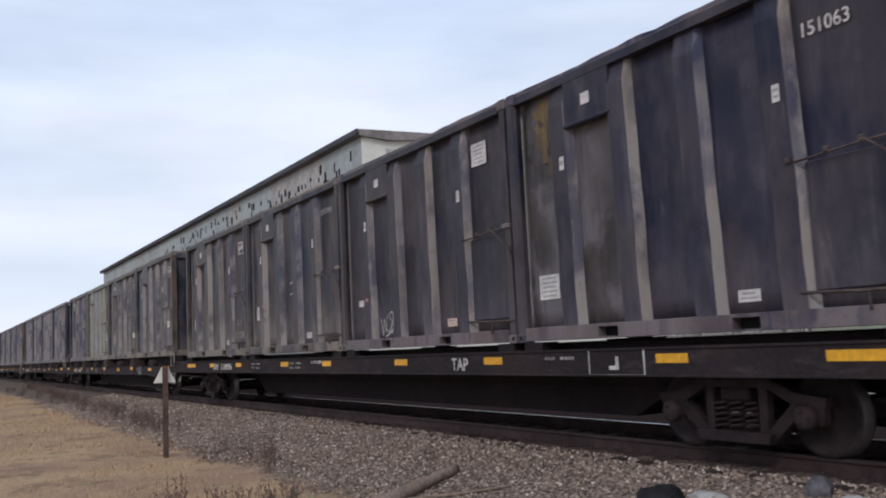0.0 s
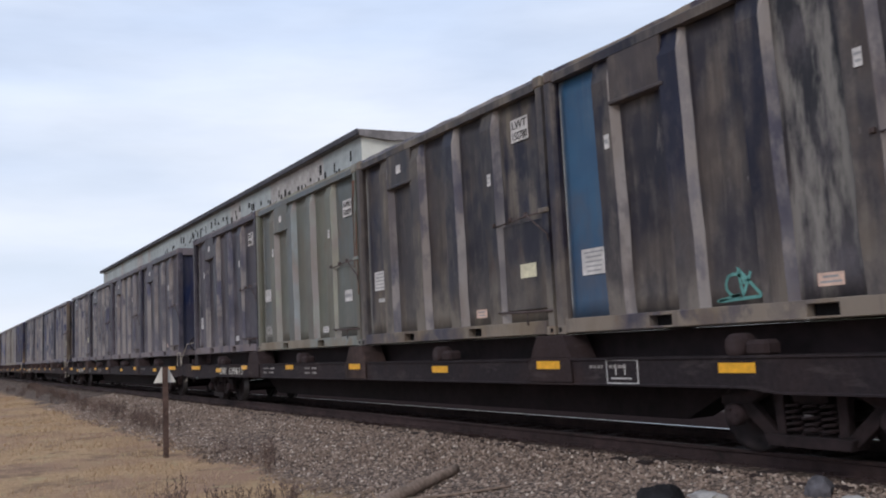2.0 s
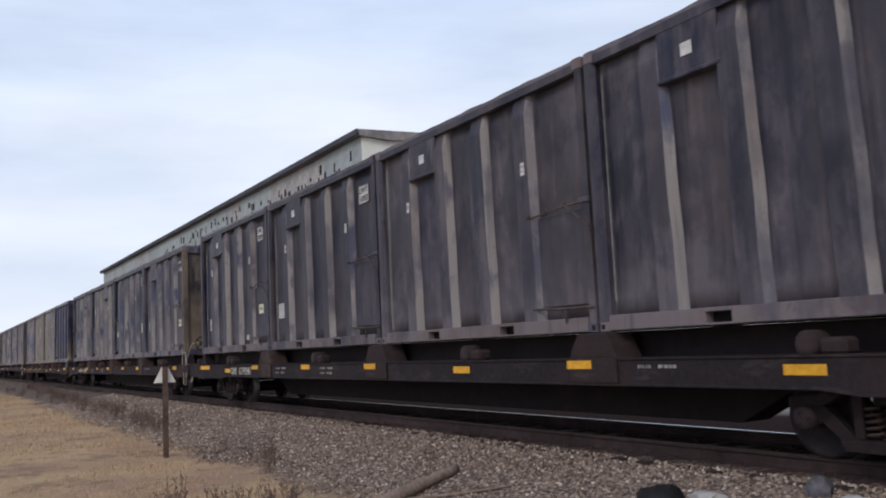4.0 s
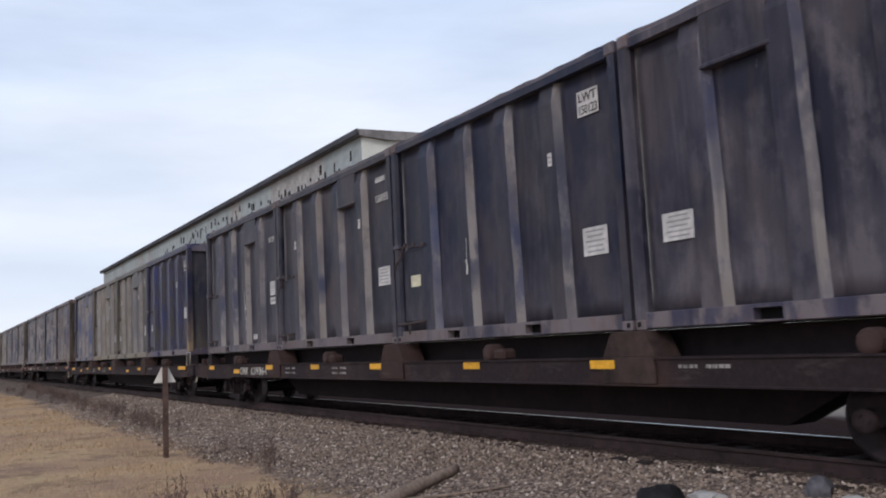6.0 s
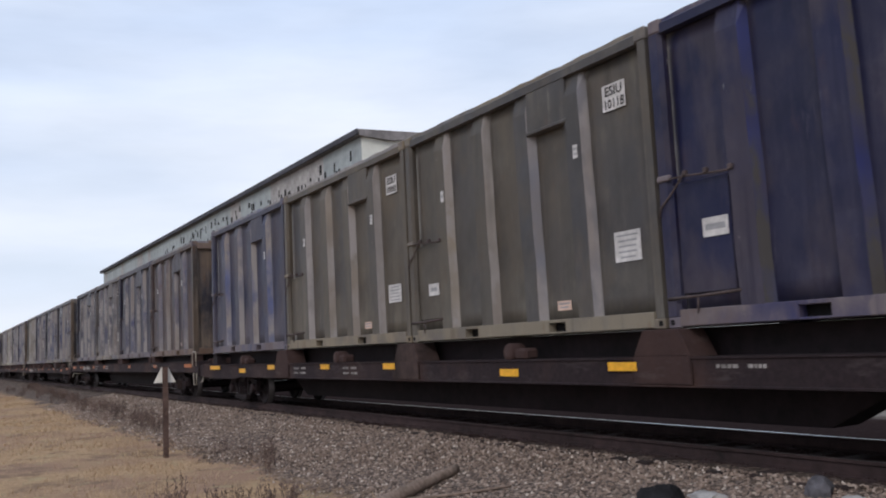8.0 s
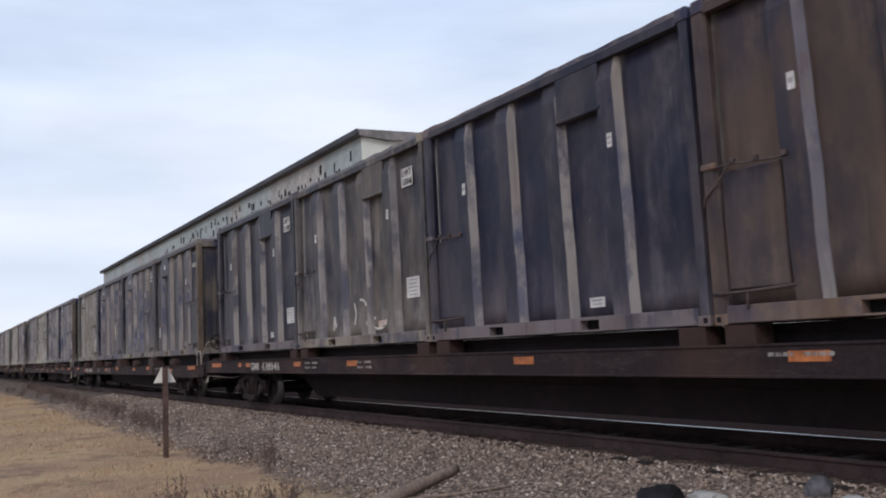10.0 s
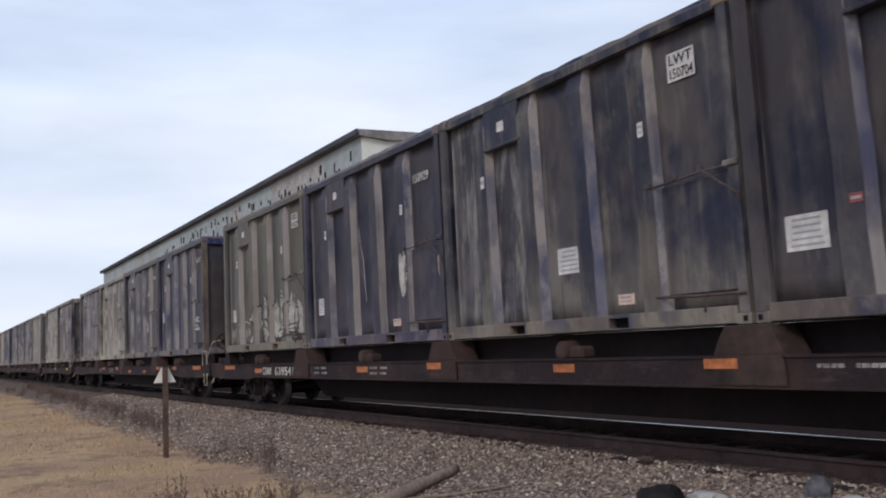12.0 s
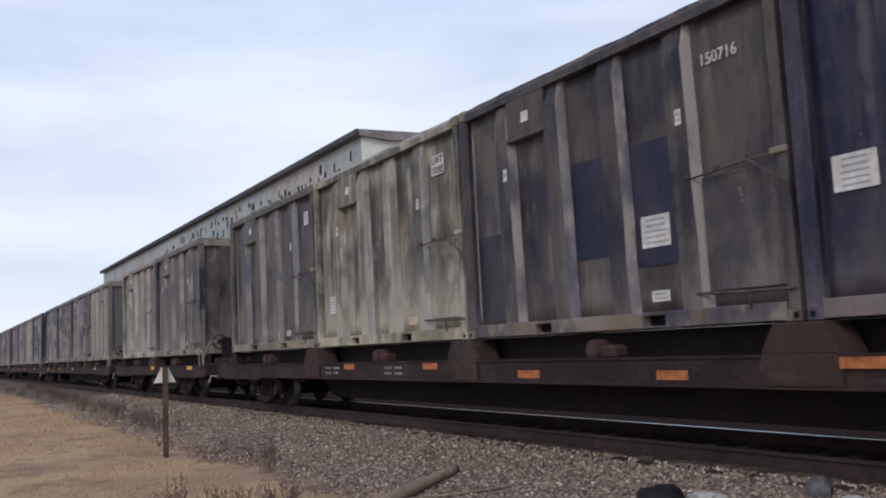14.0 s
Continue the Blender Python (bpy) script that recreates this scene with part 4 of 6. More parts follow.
    c = put(3, 1, paints((0.0135, 0.0165, 0.046), 0.2, 0.2, 0.2, edge=0.25), flip=True, header=False, end_mat=es_end, post_mat=paint("tan_washed_post", (0.014, 0.017, 0.05), (0.27, 0.20, 0.135), 0.05, 0.05, 0.1, 1.7, 85), label="royal navy blue ribbed container with a tan-washed corner")
    id_plate(c, "ESIU", "10023", 2.36, 2.97)
    placard(c, 2.34, 1.40, 0.48, 0.35)
    sticker(c, "placard", -2.30, 1.08, 0.36, 0.21, PAPER, 0.07, bars=1)
    end_card(c, 0.85, 2.93, 0.38, 0.36, "ESIU", "10023")
    end_card(c, 0.0, 2.30, 0.19, 0.08)
    kh = (0.098, 0.087, 0.076)
    c = put(3, 2, paints(kh, 0.3, 0.35, 0.3, dust=(0.17, 0.16, 0.13)), flip=True, label="khaki grey ribbed container with placards")
    id_plate(c, "ESIU", "10118", 2.30, 2.96)
    placard(c, 2.37, 1.04, 0.47, 0.38)
    sticker(c, "placard", -2.33, 0.87, 0.34, 0.2, PAPER, 0.07, bars=1)
    c = put(3, 3, paints((0.104, 0.09, 0.077), 0.35, 0.4, 0.3, dust=(0.18, 0.165, 0.13)), flip=True, label="khaki grey ribbed container")
    placard(c, 2.26, 0.92, 0.5, 0.33)
    id_plate(c, "ESIU", "10092", 2.28, 2.95)
    c = put(3, 4, paints((0.045, 0.050, 0.066), 0.4, 0.5, 0.5), flip=True, label="slate blue ribbed container")
    # sixth car
    c = put(4, 1, paints((0.045, 0.036, 0.036), 0.6, 0.6, 0.4, dust=(0.13, 0.10, 0.085), rust=0.6), flip=True, end_mat=dirty_end, post_mat=tan_post, label="brown rust-washed ribbed container")
    c = put(4, 2, paints((0.014, 0.016, 0.03), 0.28, 0.32, 0.4), flip=True, label="dark navy ribbed container")
    c = put(4, 3, paints((0.020, 0.022, 0.031), 0.6, 0.75, 1.0, dust=(0.20, 0.185, 0.165)), flip=True, label="container with pale dust and white scrawls")
    placard(c, 2.29, 0.98, 0.48, 0.37)
    id_plate(c, "LWT", "150846", 2.22, 2.98)
    bm = bmesh.new()
    for q, w in (([(-1.25, 0.35), (-1.2, 0.62), (-1.12, 0.4)], 0.07), ([(-0.2, 0.42), (-0.12, 0.65), (-0.2, 0.85)], 0.06), (loop(0.35, 0.75, 0.25, 0.14, 0, 260, 14), 0.04), (loop(0.9, 0.42, 0.3, 0.12, 120, 380, 14), 0.04)):
        stroke(bm, q, w)
    part("graffiti", bm, WHITE, c, "white scrawled graffiti")
    c = put(4, 4, paints((0.012, 0.014, 0.022), 0.25, 0.3, 0.35), flip=True, label="near-black ribbed container with a torn roof cover")
    id_plate(c, "LWT", "151188", 2.24, 2.99)
    placard(c, 2.35, 0.80, 0.47, 0.36)
    # seventh car
    c = put(5, 1, paints((0.017, 0.018, 0.030), 0.35, 0.45, 0.55, dust=(0.15, 0.14, 0.13)), end_mat=paint("container_paint", (0.024, 0.027, 0.045), (0.135, 0.112, 0.09), 0.4, 0.7, 0.2, 0.5, 81), post_mat=tan_post, label="dusty navy container with olive-streaked end wall")
    number(c, "150660", 2.21, 2.88, WHITE, 0.15, 0.58)
    placard(c, -2.43, 0.87, 0.49, 0.36)
    sticker(c, "warning_sticker", -1.79, 1.10, 0.14, 0.09, REDISH, bars=1)
    end_card(c, 0.85, 2.75, 0.32, 0.34, "LWT", "15")
    end_card(c, 0.1, 2.25, 0.2, 0.1)
    c = put(5, 2, paints((0.022, 0.024, 0.036), 0.5, 0.7, 0.7, dust=(0.17, 0.16, 0.14)), bays={0: splash, 1: splash}, label="grey-blue container with splashed white runs")
    placard(c, 0.0, 0.98, 0.48, 0.35)
    id_plate(c, "LWT", "150704", 2.23, 3.02)
    c = put(5, 3, paints((0.013, 0.015, 0.030), 0.35, 0.45, 0.4), label="navy container with white paint patches")
    number(c, "150929", 2.16, 2.89, WHITE, 0.16, 0.58)
    placard(c, -2.32, 0.88, 0.5, 0.36)
    patch = drape(1.36, 1.80, 0.75, 1.75, lambda x, z: ((x - 1.58) / 0.17) ** 2 + ((z - 1.25) / 0.40) ** 2 < 0.85 + 0.9 * noise.noise((x * 11, z * 5, 1)) + 0.5 * noise.noise((x * 40, z * 20, 3)), 0.011)
    part("white_patch", patch, plain("white_overpaint", (0.34, 0.325, 0.30), 0.85, 0, 0.45, 9), c, "worn white paint patch")
    patch = drape(2.72, 2.86, 1.0, 1.6, lambda x, z: ((x - 2.79) / 0.07) ** 2 + ((z - 1.3) / 0.22) ** 2 < 0.9 + 0.9 * noise.noise((x * 20, z * 7, 6)), 0.011)
    part("white_patch", patch, plain("cream_overpaint", (0.33, 0.27, 0.21), 0.85, 0, 0.45, 9), c, "worn cream paint patch")
    bm = bmesh.new()
    stroke(bm, [(-0.40, 2.35), (-0.36, 1.95), (-0.25, 1.7), (-0.22, 1.3), (-0.16, 0.85)], 0.018)
    stroke(bm, [(-1.36, 3.38), (-1.36, 3.18), (-1.46, 3.06), (-1.22, 3.10)], 0.06)
    part("paint_drip", bm, WHITE, c, "white paint drips")
    c = put(5, 4, paints((0.100, 0.094, 0.084), 0.4, 0.4, 0.6, dust=(0.165, 0.155, 0.13), rust=0.3), label="grey-green container with black and white graffiti")
    id_plate(c, "ESIU", "10219", 2.22, 3.01)
    placard(c, -2.40, 1.0, 0.44, 0.33)
    graffiti(c)
    # eighth car
    c = put(6, 1, paints((0.013, 0.016, 0.036), 0.4, 0.45, 0.45), end_mat=paint("container_paint", (0.016, 0.022, 0.035), (0.11, 0.09, 0.08), 0.25, 0.35, 0.2, 0.35, 82), post_mat=tan_post, label="navy container with a tan-stained corner")
    number(c, "150317", 2.08, 2.98, WHITE, 0.15, 0.56)
    placard(c, -2.47, 1.37, 0.47, 0.35)
    bm = bmesh.new()
    for zz, a, b in ((1.36, -0.12, 0.18), (1.3, -0.3, 0.1), (1.24, -0.14, 0.2), (1.12, -0.26, 0.05), (1.03, -0.28, 0.2), (0.99, -0.28, 0.22)):
        box(bm, 2.08 + a, 2.08 + b, -HY + 0.066, -HY + 0.074, zz - 0.22, zz - 0.185)
    part("worn_placard", bm, PAPER, c, "worn white placard")
    end_card(c, 0.85, 2.75, 0.34, 0.36, "LWT", "150317")
    end_card(c, 0.1, 2.3, 0.2, 0.12)
    navyb = paint("container_paint", (0.010, 0.012, 0.036), DUST, 0.05, 0.08, 0.0, 0.1, 83)
    c = put(6, 2, paints((0.024, 0.022, 0.029), 0.42, 0.5, 0.55, dust=(0.165, 0.15, 0.135), rust=0.3), label="dusty grey container with clean navy patches")
    number(c, "150716", 2.16, 2.97, WHITE, 0.14, 0.53)
    placard(c, 1.03, 1.16, 0.47, 0.38)
    for x0, x1, z0, z1 in ((-0.45, 0.25, 0.95, 2.3), (0.68, 1.40, 0.75, 2.25), (-2.8, -2.1, 0.25, 1.56)):
        p = drape(x0, x1, z0, z1, lambda x, z: True, 0.05)
        part("clean_patch", p, navyb, c, "clean navy patch")
    c = put(6, 3, paints((0.075, 0.070, 0.062), 0.7, 0.9, 1.0, dust=(0.36, 0.34, 0.28)), label="pale dust-streaked ribbed container")
    placard(c, -2.34, 0.88, 0.44, 0.36)
    id_plate(c, "LWT", "150302", 2.16, 2.98)
    c = put(6, 4, paints((0.042, 0.038, 0.037), 0.7, 0.7, 0.8, dust=(0.20, 0.185, 0.155)), label="brown-grey dusty ribbed container")
    placard(c, HX - 0.7, 2.95, 0.26, 0.3)
    # short car and the far end of the train
    c = put(7, 1, paints((0.045, 0.04, 0.04), 0.6, 0.7, 0.8, dust=(0.20, 0.185, 0.165), rust=0.5), label="brown-grey dusty ribbed container")
    c = put(7, 2, paints((0.12, 0.11, 0.10), 0.7, 0.8, 0.9, dust=(0.34, 0.32, 0.28)), label="pale dust-streaked ribbed container")
    far = ((0.19, 0.18, 0.155), (0.03, 0.028, 0.036), (0.028, 0.028, 0.038), (0.04, 0.036, 0.04), (0.014, 0.017, 0.04))
    sets = [paints(b, 0.55, 0.65, 0.6, dust=(0.17, 0.155, 0.14)) for b in far]
    order = (0, 1, 1, 2, 4, 0, 1, 3, 2, 3, 1, 4, 1, 2, 3, 1, 0, 2, 1, 3, 3, 1, 2, 1)
    for i in range(24):
        car, k = 8 + i // 4, i % 4 + 1
        c = container(1.365, at(LEADS[car], k), sets[order[i]], flip=i % 3 == 0, label="pale container with a dark end ladder" if i == 0 else "dark weathered ribbed container on the far part of the train")
        if i == 0:
            for q in range(5):
                bm = bmesh.new()
                tube(bm, [(HX - 0.01, -0.55, 0.5 + 0.62 * q), (HX + 0.06, -0.5, 0.5 + 0.62 * q), (HX + 0.06, 0.5, 0.5 + 0.62 * q), (HX - 0.01, 0.55, 0.5 + 0.62 * q)], 0.03, 6)
                part("ladder_rung", bm, DARK, c, "dark ladder rung")


for _k in range(8, 14):
    LEADS[_k] = -233.3 - 26.65 * (_k - 8)


def end_card(ob, y, z, w, h, top="", low=""):
    """A white card on the leading end wall."""
    bm = bmesh.new()
    box(bm, -0.002, 0.002, -w / 2, w / 2, -h / 2, h / 2)
    x = HX - 0.111 if abs(abs(y) - 0.38) > 0.2 else HX - 0.004
    card = part("end_placard", bm, CREAM if not top else PAPER, ob, "white end placard")
    card.matrix_basis = pose(x, y, z)
    for words, dz in ((top, 0.02), (low, -0.155)):
        if words:
            me = text_mesh(words, 0.13, 0.002)
            wide = max(v.co.x for v in me.vertices)
            me.transform(Matrix.Scale(min(1.0, (w - 0.04) / wide), 4, (1, 0, 0)))
            o = part("lettering", me, BLACK, card)
            o.matrix_basis = pose(0.004, -min(wide, w - 0.04) / 2, dz, 0, 0, 90)


def graffiti(ob):
    """Loose bubble shapes in white with black outlines, not lettered."""
    wash = plain("white_spray_paint", (0.27, 0.258, 0.235), 0.9, 0, 0.55, 5)
    shapes = ((-0.35, 0.85, 0.36, 0.34), (0.2, 1.0, 0.42, 0.45), (0.25, 0.5, 0.5, 0.3), (0.85, 0.75, 0.3, 0.5), (1.5, 0.9, 0.42, 0.62), (2.05, 0.75, 0.42, 0.55), (2.5, 0.65, 0.34, 0.48))

    def inside(x, z):
        edge = max(1 - ((x - a) / c) ** 2 - ((z - b) / d) ** 2 for a, b, c, d in shapes)
        return edge + 0.7 * noise.noise((x * 3.5, z * 3.5, 3)) + 0.5 * noise.noise((x * 14, z * 14, 5)) > 0.30
    part("graffiti_fill", drape(-0.95, 2.85, 0.22, 1.8, inside, 0.016, 0.003), wash, ob, "white graffiti fill")
    bm = bmesh.new()
    for i, (a, b, c, d) in enumerate(shapes):
        stroke(bm, loop(a, b, c * 0.95, d * 0.95, 15 + 23 * i, 215 + 31 * i, 26, 0.35, i), 0.04 + 0.012 * (i % 3))
    for a, b, c, d in ((0.2, 1.0, 0.16, 0.22), (1.5, 0.95, 0.22, 0.3), (1.72, 0.95, 0.1, 0.14), (0.3, 0.48, 0.2, 0.12), (2.1, 0.5, 0.34, 0.1), (-0.3, 0.8, 0.13, 0.18), (2.4, 0.8, 0.15, 0.25)):
        stroke(bm, loop(a, b, c, d, 30 * a, 30 * a + 290, 16, 0.3, a), 0.03)
    for k in range(5):
        stroke(bm, [(1.32 + 0.09 * k, 1.05), (1.35 + 0.09 * k, 0.86)], 0.024)
    for k in range(3):
        stroke(bm, [(1.2, 0.62 - 0.1 * k), (1.6, 0.58 - 0.1 * k), (2.5, 0.62 - 0.12 * k)], 0.025)
    part("graffiti_outline", bm, plain("faded_black_spray", (0.055, 0.05, 0.047), 0.85, 0, 0.5, 6), ob, "black graffiti outlines")
    bm = bmesh.new()
    for x, zz in ((-2.75, 0.45), (-2.58, 0.42), (-2.42, 0.45), (-1.75, 0.42), (-1.55, 0.42), (-1.32, 0.45)):
        stroke(bm, [(x, zz - 0.18), (x + 0.03, zz + 0.2), (x + 0.10, zz - 0.05), (x + 0.13, zz + 0.12), (x + 0.05, zz)], 0.02)
    stroke(bm, loop(-1.5, 0.68, 0.3, 0.12, 10, 170, 12), 0.025)
    stroke(bm, loop(-0.75, 0.55, 0.16, 0.3, 60, 330, 14), 0.05)
    part("graffiti_tag", bm, WHITE, ob, "white graffiti tags")


make_containers()

# ---- the train: flat cars ----
CAR_SHAPES = {}


def wheel_shapes():
    R = 0.42
    bm = bmesh.new()
    prof = ((0.10, -0.10), (0.14, -0.10), (0.17, -0.045), (0.33, -0.035), (0.365, -0.07), (R, -0.07), (R + 0.004, 0.045), (R + 0.028, 0.06), (R + 0.022, 0.085), (0.36, 0.085), (0.33, 0.0), (0.17, -0.005), (0.14, 0.07), (0.10, 0.07))
    lathe(bm, prof, 32, "y", mats=[0, 0, 0, 0, 0, 1, 1, 0, 0, 0, 0, 0, 0, 0])
    CAR_SHAPES["wheel"] = mesh_of(bm, "wheel", None, None)
    bm = bmesh.new()
    lathe(bm, ((0.0, -1.05), (0.075, -1.05), (0.075, -0.86), (0.10, -0.84), (0.085, 0.0), (0.10, 0.84), (0.075, 0.86), (0.075, 1.05), (0.0, 1.05)), 16, "y")
    bmesh.ops.remove_doubles(bm, verts=bm.verts, dist=1e-5)
    CAR_SHAPES["axle"] = mesh_of(bm, "axle", None)
    bm = bmesh.new()
    lathe(bm, ((0.0, 0.0), (0.11, 0.0), (0.12, -0.02), (0.12, -0.10), (0.09, -0.115), (0.0, -0.115)), 14, "y")
    for k in range(3):
        a = 2 * math.pi * k / 3
        box(bm, 0.06 * math.cos(a) - 0.015, 0.06 * math.cos(a) + 0.015, -0.13, -0.11, 0.06 * math.sin(a) - 0.015, 0.06 * math.sin(a) + 0.015)
    CAR_SHAPES["bearing"] = mesh_of(bm, "bearing_cap", None)
    # cast side frame
    bm = bmesh.new()
    y0, y1 = -0.06, 0.06
    prism(bm, ((-1.10, 0.52), (-0.70, 0.54), (-0.40, 0.70), (0.40, 0.70), (0.70, 0.54), (1.10, 0.52), (1.10, 0.62), (0.74, 0.66), (0.44, 0.80), (-0.44, 0.80), (-0.74, 0.66), (-1.10, 0.62)), "y", y0, y1)
    for s in (-1, 1):
        prism(bm, [(s * a, b) for a, b in ((0.72, 0.56), (0.80, 0.44), (0.46, 0.14), (0.36, 0.22))], "y", y0 + 0.002, y1 - 0.002)
        prism(bm, [(s * a, b) for a, b in ((0.30, 0.24), (0.40, 0.24), (0.42, 0.72), (0.30, 0.72))], "y", y0 + 0.004, y1 - 0.004)
        prism(bm, [(s * a, b) for a, b in ((0.74, 0.54), (0.76, 0.36), (0.80, 0.36), (0.80, 0.50), (1.0, 0.50), (1.0, 0.34), (1.06, 0.34), (1.08, 0.54))], "y", y0 + 0.003, y1 - 0.003)
    prism(bm, ((-0.46, 0.13), (0.46, 0.13), (0.50, 0.24), (-0.50, 0.24)), "y", -0.14, 0.14)
    bmesh.ops.bevel(bm, geom=bm.edges[:], offset=0.008, segments=1, affect="EDGES")
    CAR_SHAPES["side_frame"] = mesh_of(bm, "side_frame", None)
    bm = bmesh.new()
    for x in (-0.2, 0.0, 0.2):
        tube(bm, [(x + 0.075 * math.cos(a), 0.075 * math.sin(a), 0.25 + 0.30 * a / (2 * math.pi * 5)) for a in [2 * math.pi * k / 8 for k in range(41)]], 0.017, 5)
    CAR_SHAPES["spring"] = mesh_of(bm, "spring_nest", None)
    bm = bmesh.new()
    box(bm, -0.2, 0.2, -1.1, 1.1, 0.55, 0.70, 0.03)
    box(bm, -0.17, 0.17, -0.2, 0.2, 0.69, 0.80, 0.02)
    CAR_SHAPES["bolster"] = mesh_of(bm, "bolster", None)
    bm = bmesh.new()
    tube(bm, [(-0.45, -0.75, 0.3), (-0.40, 0.75, 0.3)], 0.05, 6)
    CAR_SHAPES["brake_beam"] = mesh_of(bm, "brake_beam", None)
    # coupler: shank, head, knuckle
    bm = bmesh.new()
    box(bm, -0.5, 0.25, -0.08, 0.08, 0.76, 0.92, 0.02)
    prism(bm, ((0.1, -0.1), (0.16, -0.17), (0.26, -0.18), (0.25, -0.06), (0.20, -0.03), (0.20, 0.06), (0.27, 0.1), (0.26, 0.17), (0.16, 0.17), (0.1, 0.1)), "z", 0.70, 0.98)
    CAR_SHAPES["coupler"] = mesh_of(bm, "coupler", None)
    bm = bmesh.new()
    tube(bm, [(0.0, -0.35, 0.72), (0.08, -0.4, 0.50), (0.16, -0.3, 0.40), (0.24, -0.12, 0.46)], 0.028, 6)
    CAR_SHAPES["air_hose"] = mesh_of(bm, "air_hose", None)
    bm = bmesh.new()
    tube(bm, [(0.0, -1.20, 0.72), (0.0, -0.5, 0.62), (0.05, -0.2, 0.66)], 0.016, 5)
    tube(bm, [(0.0, -1.20, 0.72), (0.04, -1.24, 0.60), (0.12, -1.25, 0.56), (-0.12, -1.25, 0.52), (-0.02, -1.22, 0.64)], 0.016, 5)
    CAR_SHAPES["cut_lever"] = mesh_of(bm, "cut_lever", None)
    # pedestal between two containers, and small guides
    bm = bmesh.new()
    prism(bm, ((-0.46, 1.03), (0.46, 1.03), (0.36, 1.22), (0.27, 1.355), (-0.27, 1.355), (-0.36, 1.22)), "y", -1.23, -0.80)
    prism(bm, ((-0.47, 0.74), (0.47, 0.74), (0.46, 0.95), (0.43, 1.06), (-0.43, 1.06), (-0.46, 0.95)), "y", -1.248, -1.236)
    bmesh.ops.bevel(bm, geom=bm.edges[:], offset=0.012, segments=1, affect="EDGES")
    CAR_SHAPES["pedestal"] = mesh_of(bm, "pedestal", None)
    bm = bmesh.new()
    prism(bm, ((-0.2, 1.03), (0.2, 1.03), (0.13, 1.355), (-0.13, 1.355)), "y", -1.2, -0.92)
    CAR_SHAPES["end_stop"] = mesh_of(bm, "end_stop", None)
    bm = bmesh.new()
    box(bm, -1.9, -0.02, -0.36, 0.36, 0.56, 0.99, 0.03)
    CAR_SHAPES["draft_gear"] = mesh_of(bm, "draft_gear", None)
    bm = bmesh.new()
    tube(bm, [(-3.2, -0.62, 0.60), (-0.9, -0.62, 0.55), (-0.25, -0.5, 0.60), (0.0, -0.42, 0.66)], 0.03, 6)
    tube(bm, [(-2.6, 0.5, 0.5), (-1.2, 0.35, 0.42), (-0.2, 0.1, 0.50)], 0.028, 6)
    tube(bm, [(-1.2, -0.85, 0.70), (-0.7, -0.8, 0.48), (-0.35, -0.8, 0.70)], 0.022, 6)
    CAR_SHAPES["brake_pipe"] = mesh_of(bm, "brake_pipe", None)
    bm = bmesh.new()
    box(bm, -0.75, 0.02, -1.27, 1.27, 1.0, 1.075, 0.01)
    box(bm, -0.14, 0.0, -1.0, 1.0, 1.07, 1.22, 0.02)
    CAR_SHAPES["end_platform"] = mesh_of(bm, "end_platform", None)
    bm = bmesh.new()
    lathe(bm, ((0.0, -0.13), (0.11, -0.13), (0.135, -0.10), (0.135, 0.10), (0.11, 0.13), (0.0, 0.13)), 12, "y", (-0.10, -1.1, 1.14))
    box(bm, 0.03, 0.32, -1.22, -0.98, 1.03, 1.20, 0.04)
    CAR_SHAPES["guide_roller"] = mesh_of(bm, "guide_roller", None)
    bm = bmesh.new()
    tube(bm, [(0, -1.23, 1.02), (0, -1.25, 1.05), (0, -1.25, 1.42), (0.03, -1.25, 1.45), (0.40, -1.25, 1.45), (0.43, -1.25, 1.42), (0.43, -1.25, 1.02)], 0.014, 6)
    CAR_SHAPES["grab_iron"] = mesh_of(bm, "grab_iron", None)
    bm = bmesh.new()
    tube(bm, [(0, -1.22, 0.80), (0.02, -1.22, 0.45), (0.32, -1.22, 0.45), (0.34, -1.22, 0.80)], 0.016, 6)
    CAR_SHAPES["stirrup"] = mesh_of(bm, "stirrup_step", None)
    bm = bmesh.new()
    tube(bm, [(0, -1.18, 0.98), (0.0, -1.24, 1.05), (-0.06, -1.24, 1.22), (0.12, -1.1, 1.72), (0.4, -0.95, 1.76)], 0.016, 6)
    CAR_SHAPES["bent_grab"] = mesh_of(bm, "bent_grab_iron", None)
    bm = bmesh.new()
    tube(bm, [(0.42, 0.21 * math.cos(a) - 0.30, 1.72 + 0.21 * math.sin(a)) for a in [2 * math.pi * k / 18 for k in range(19)]], 0.02, 6)
    for k in range(5):
        a = 2 * math.pi * k / 5
        tube(bm, [(0.38, -0.30, 1.72), (0.42, 0.21 * math.cos(a) - 0.30, 1.72 + 0.21 * math.sin(a))], 0.013, 5)
    CAR_SHAPES["brake_wheel"] = mesh_of(bm, "brake_wheel", None)
    bm = bmesh.new()
    box(bm, 0.20, 0.40, -0.20, 0.26, 1.0, 1.86, 0.04)
    box(bm, 0.30, 0.40, -0.34, -0.18, 1.66, 1.78, 0.02)
    box(bm, 0.16, 0.48, -0.30, 0.42, 0.62, 1.02, 0.04)
    CAR_SHAPES["brake_housing"] = mesh_of(bm, "brake_housing", None)


TRUCK = plain("oily_truck_casting", (0.020, 0.0122, 0.0135), 0.9, 0.0, 0.5, 6.0)
wheel_shapes()
WHEELSETS = []
SILL_OUT = 0.13         # how far the side sill stands out beyond the containers


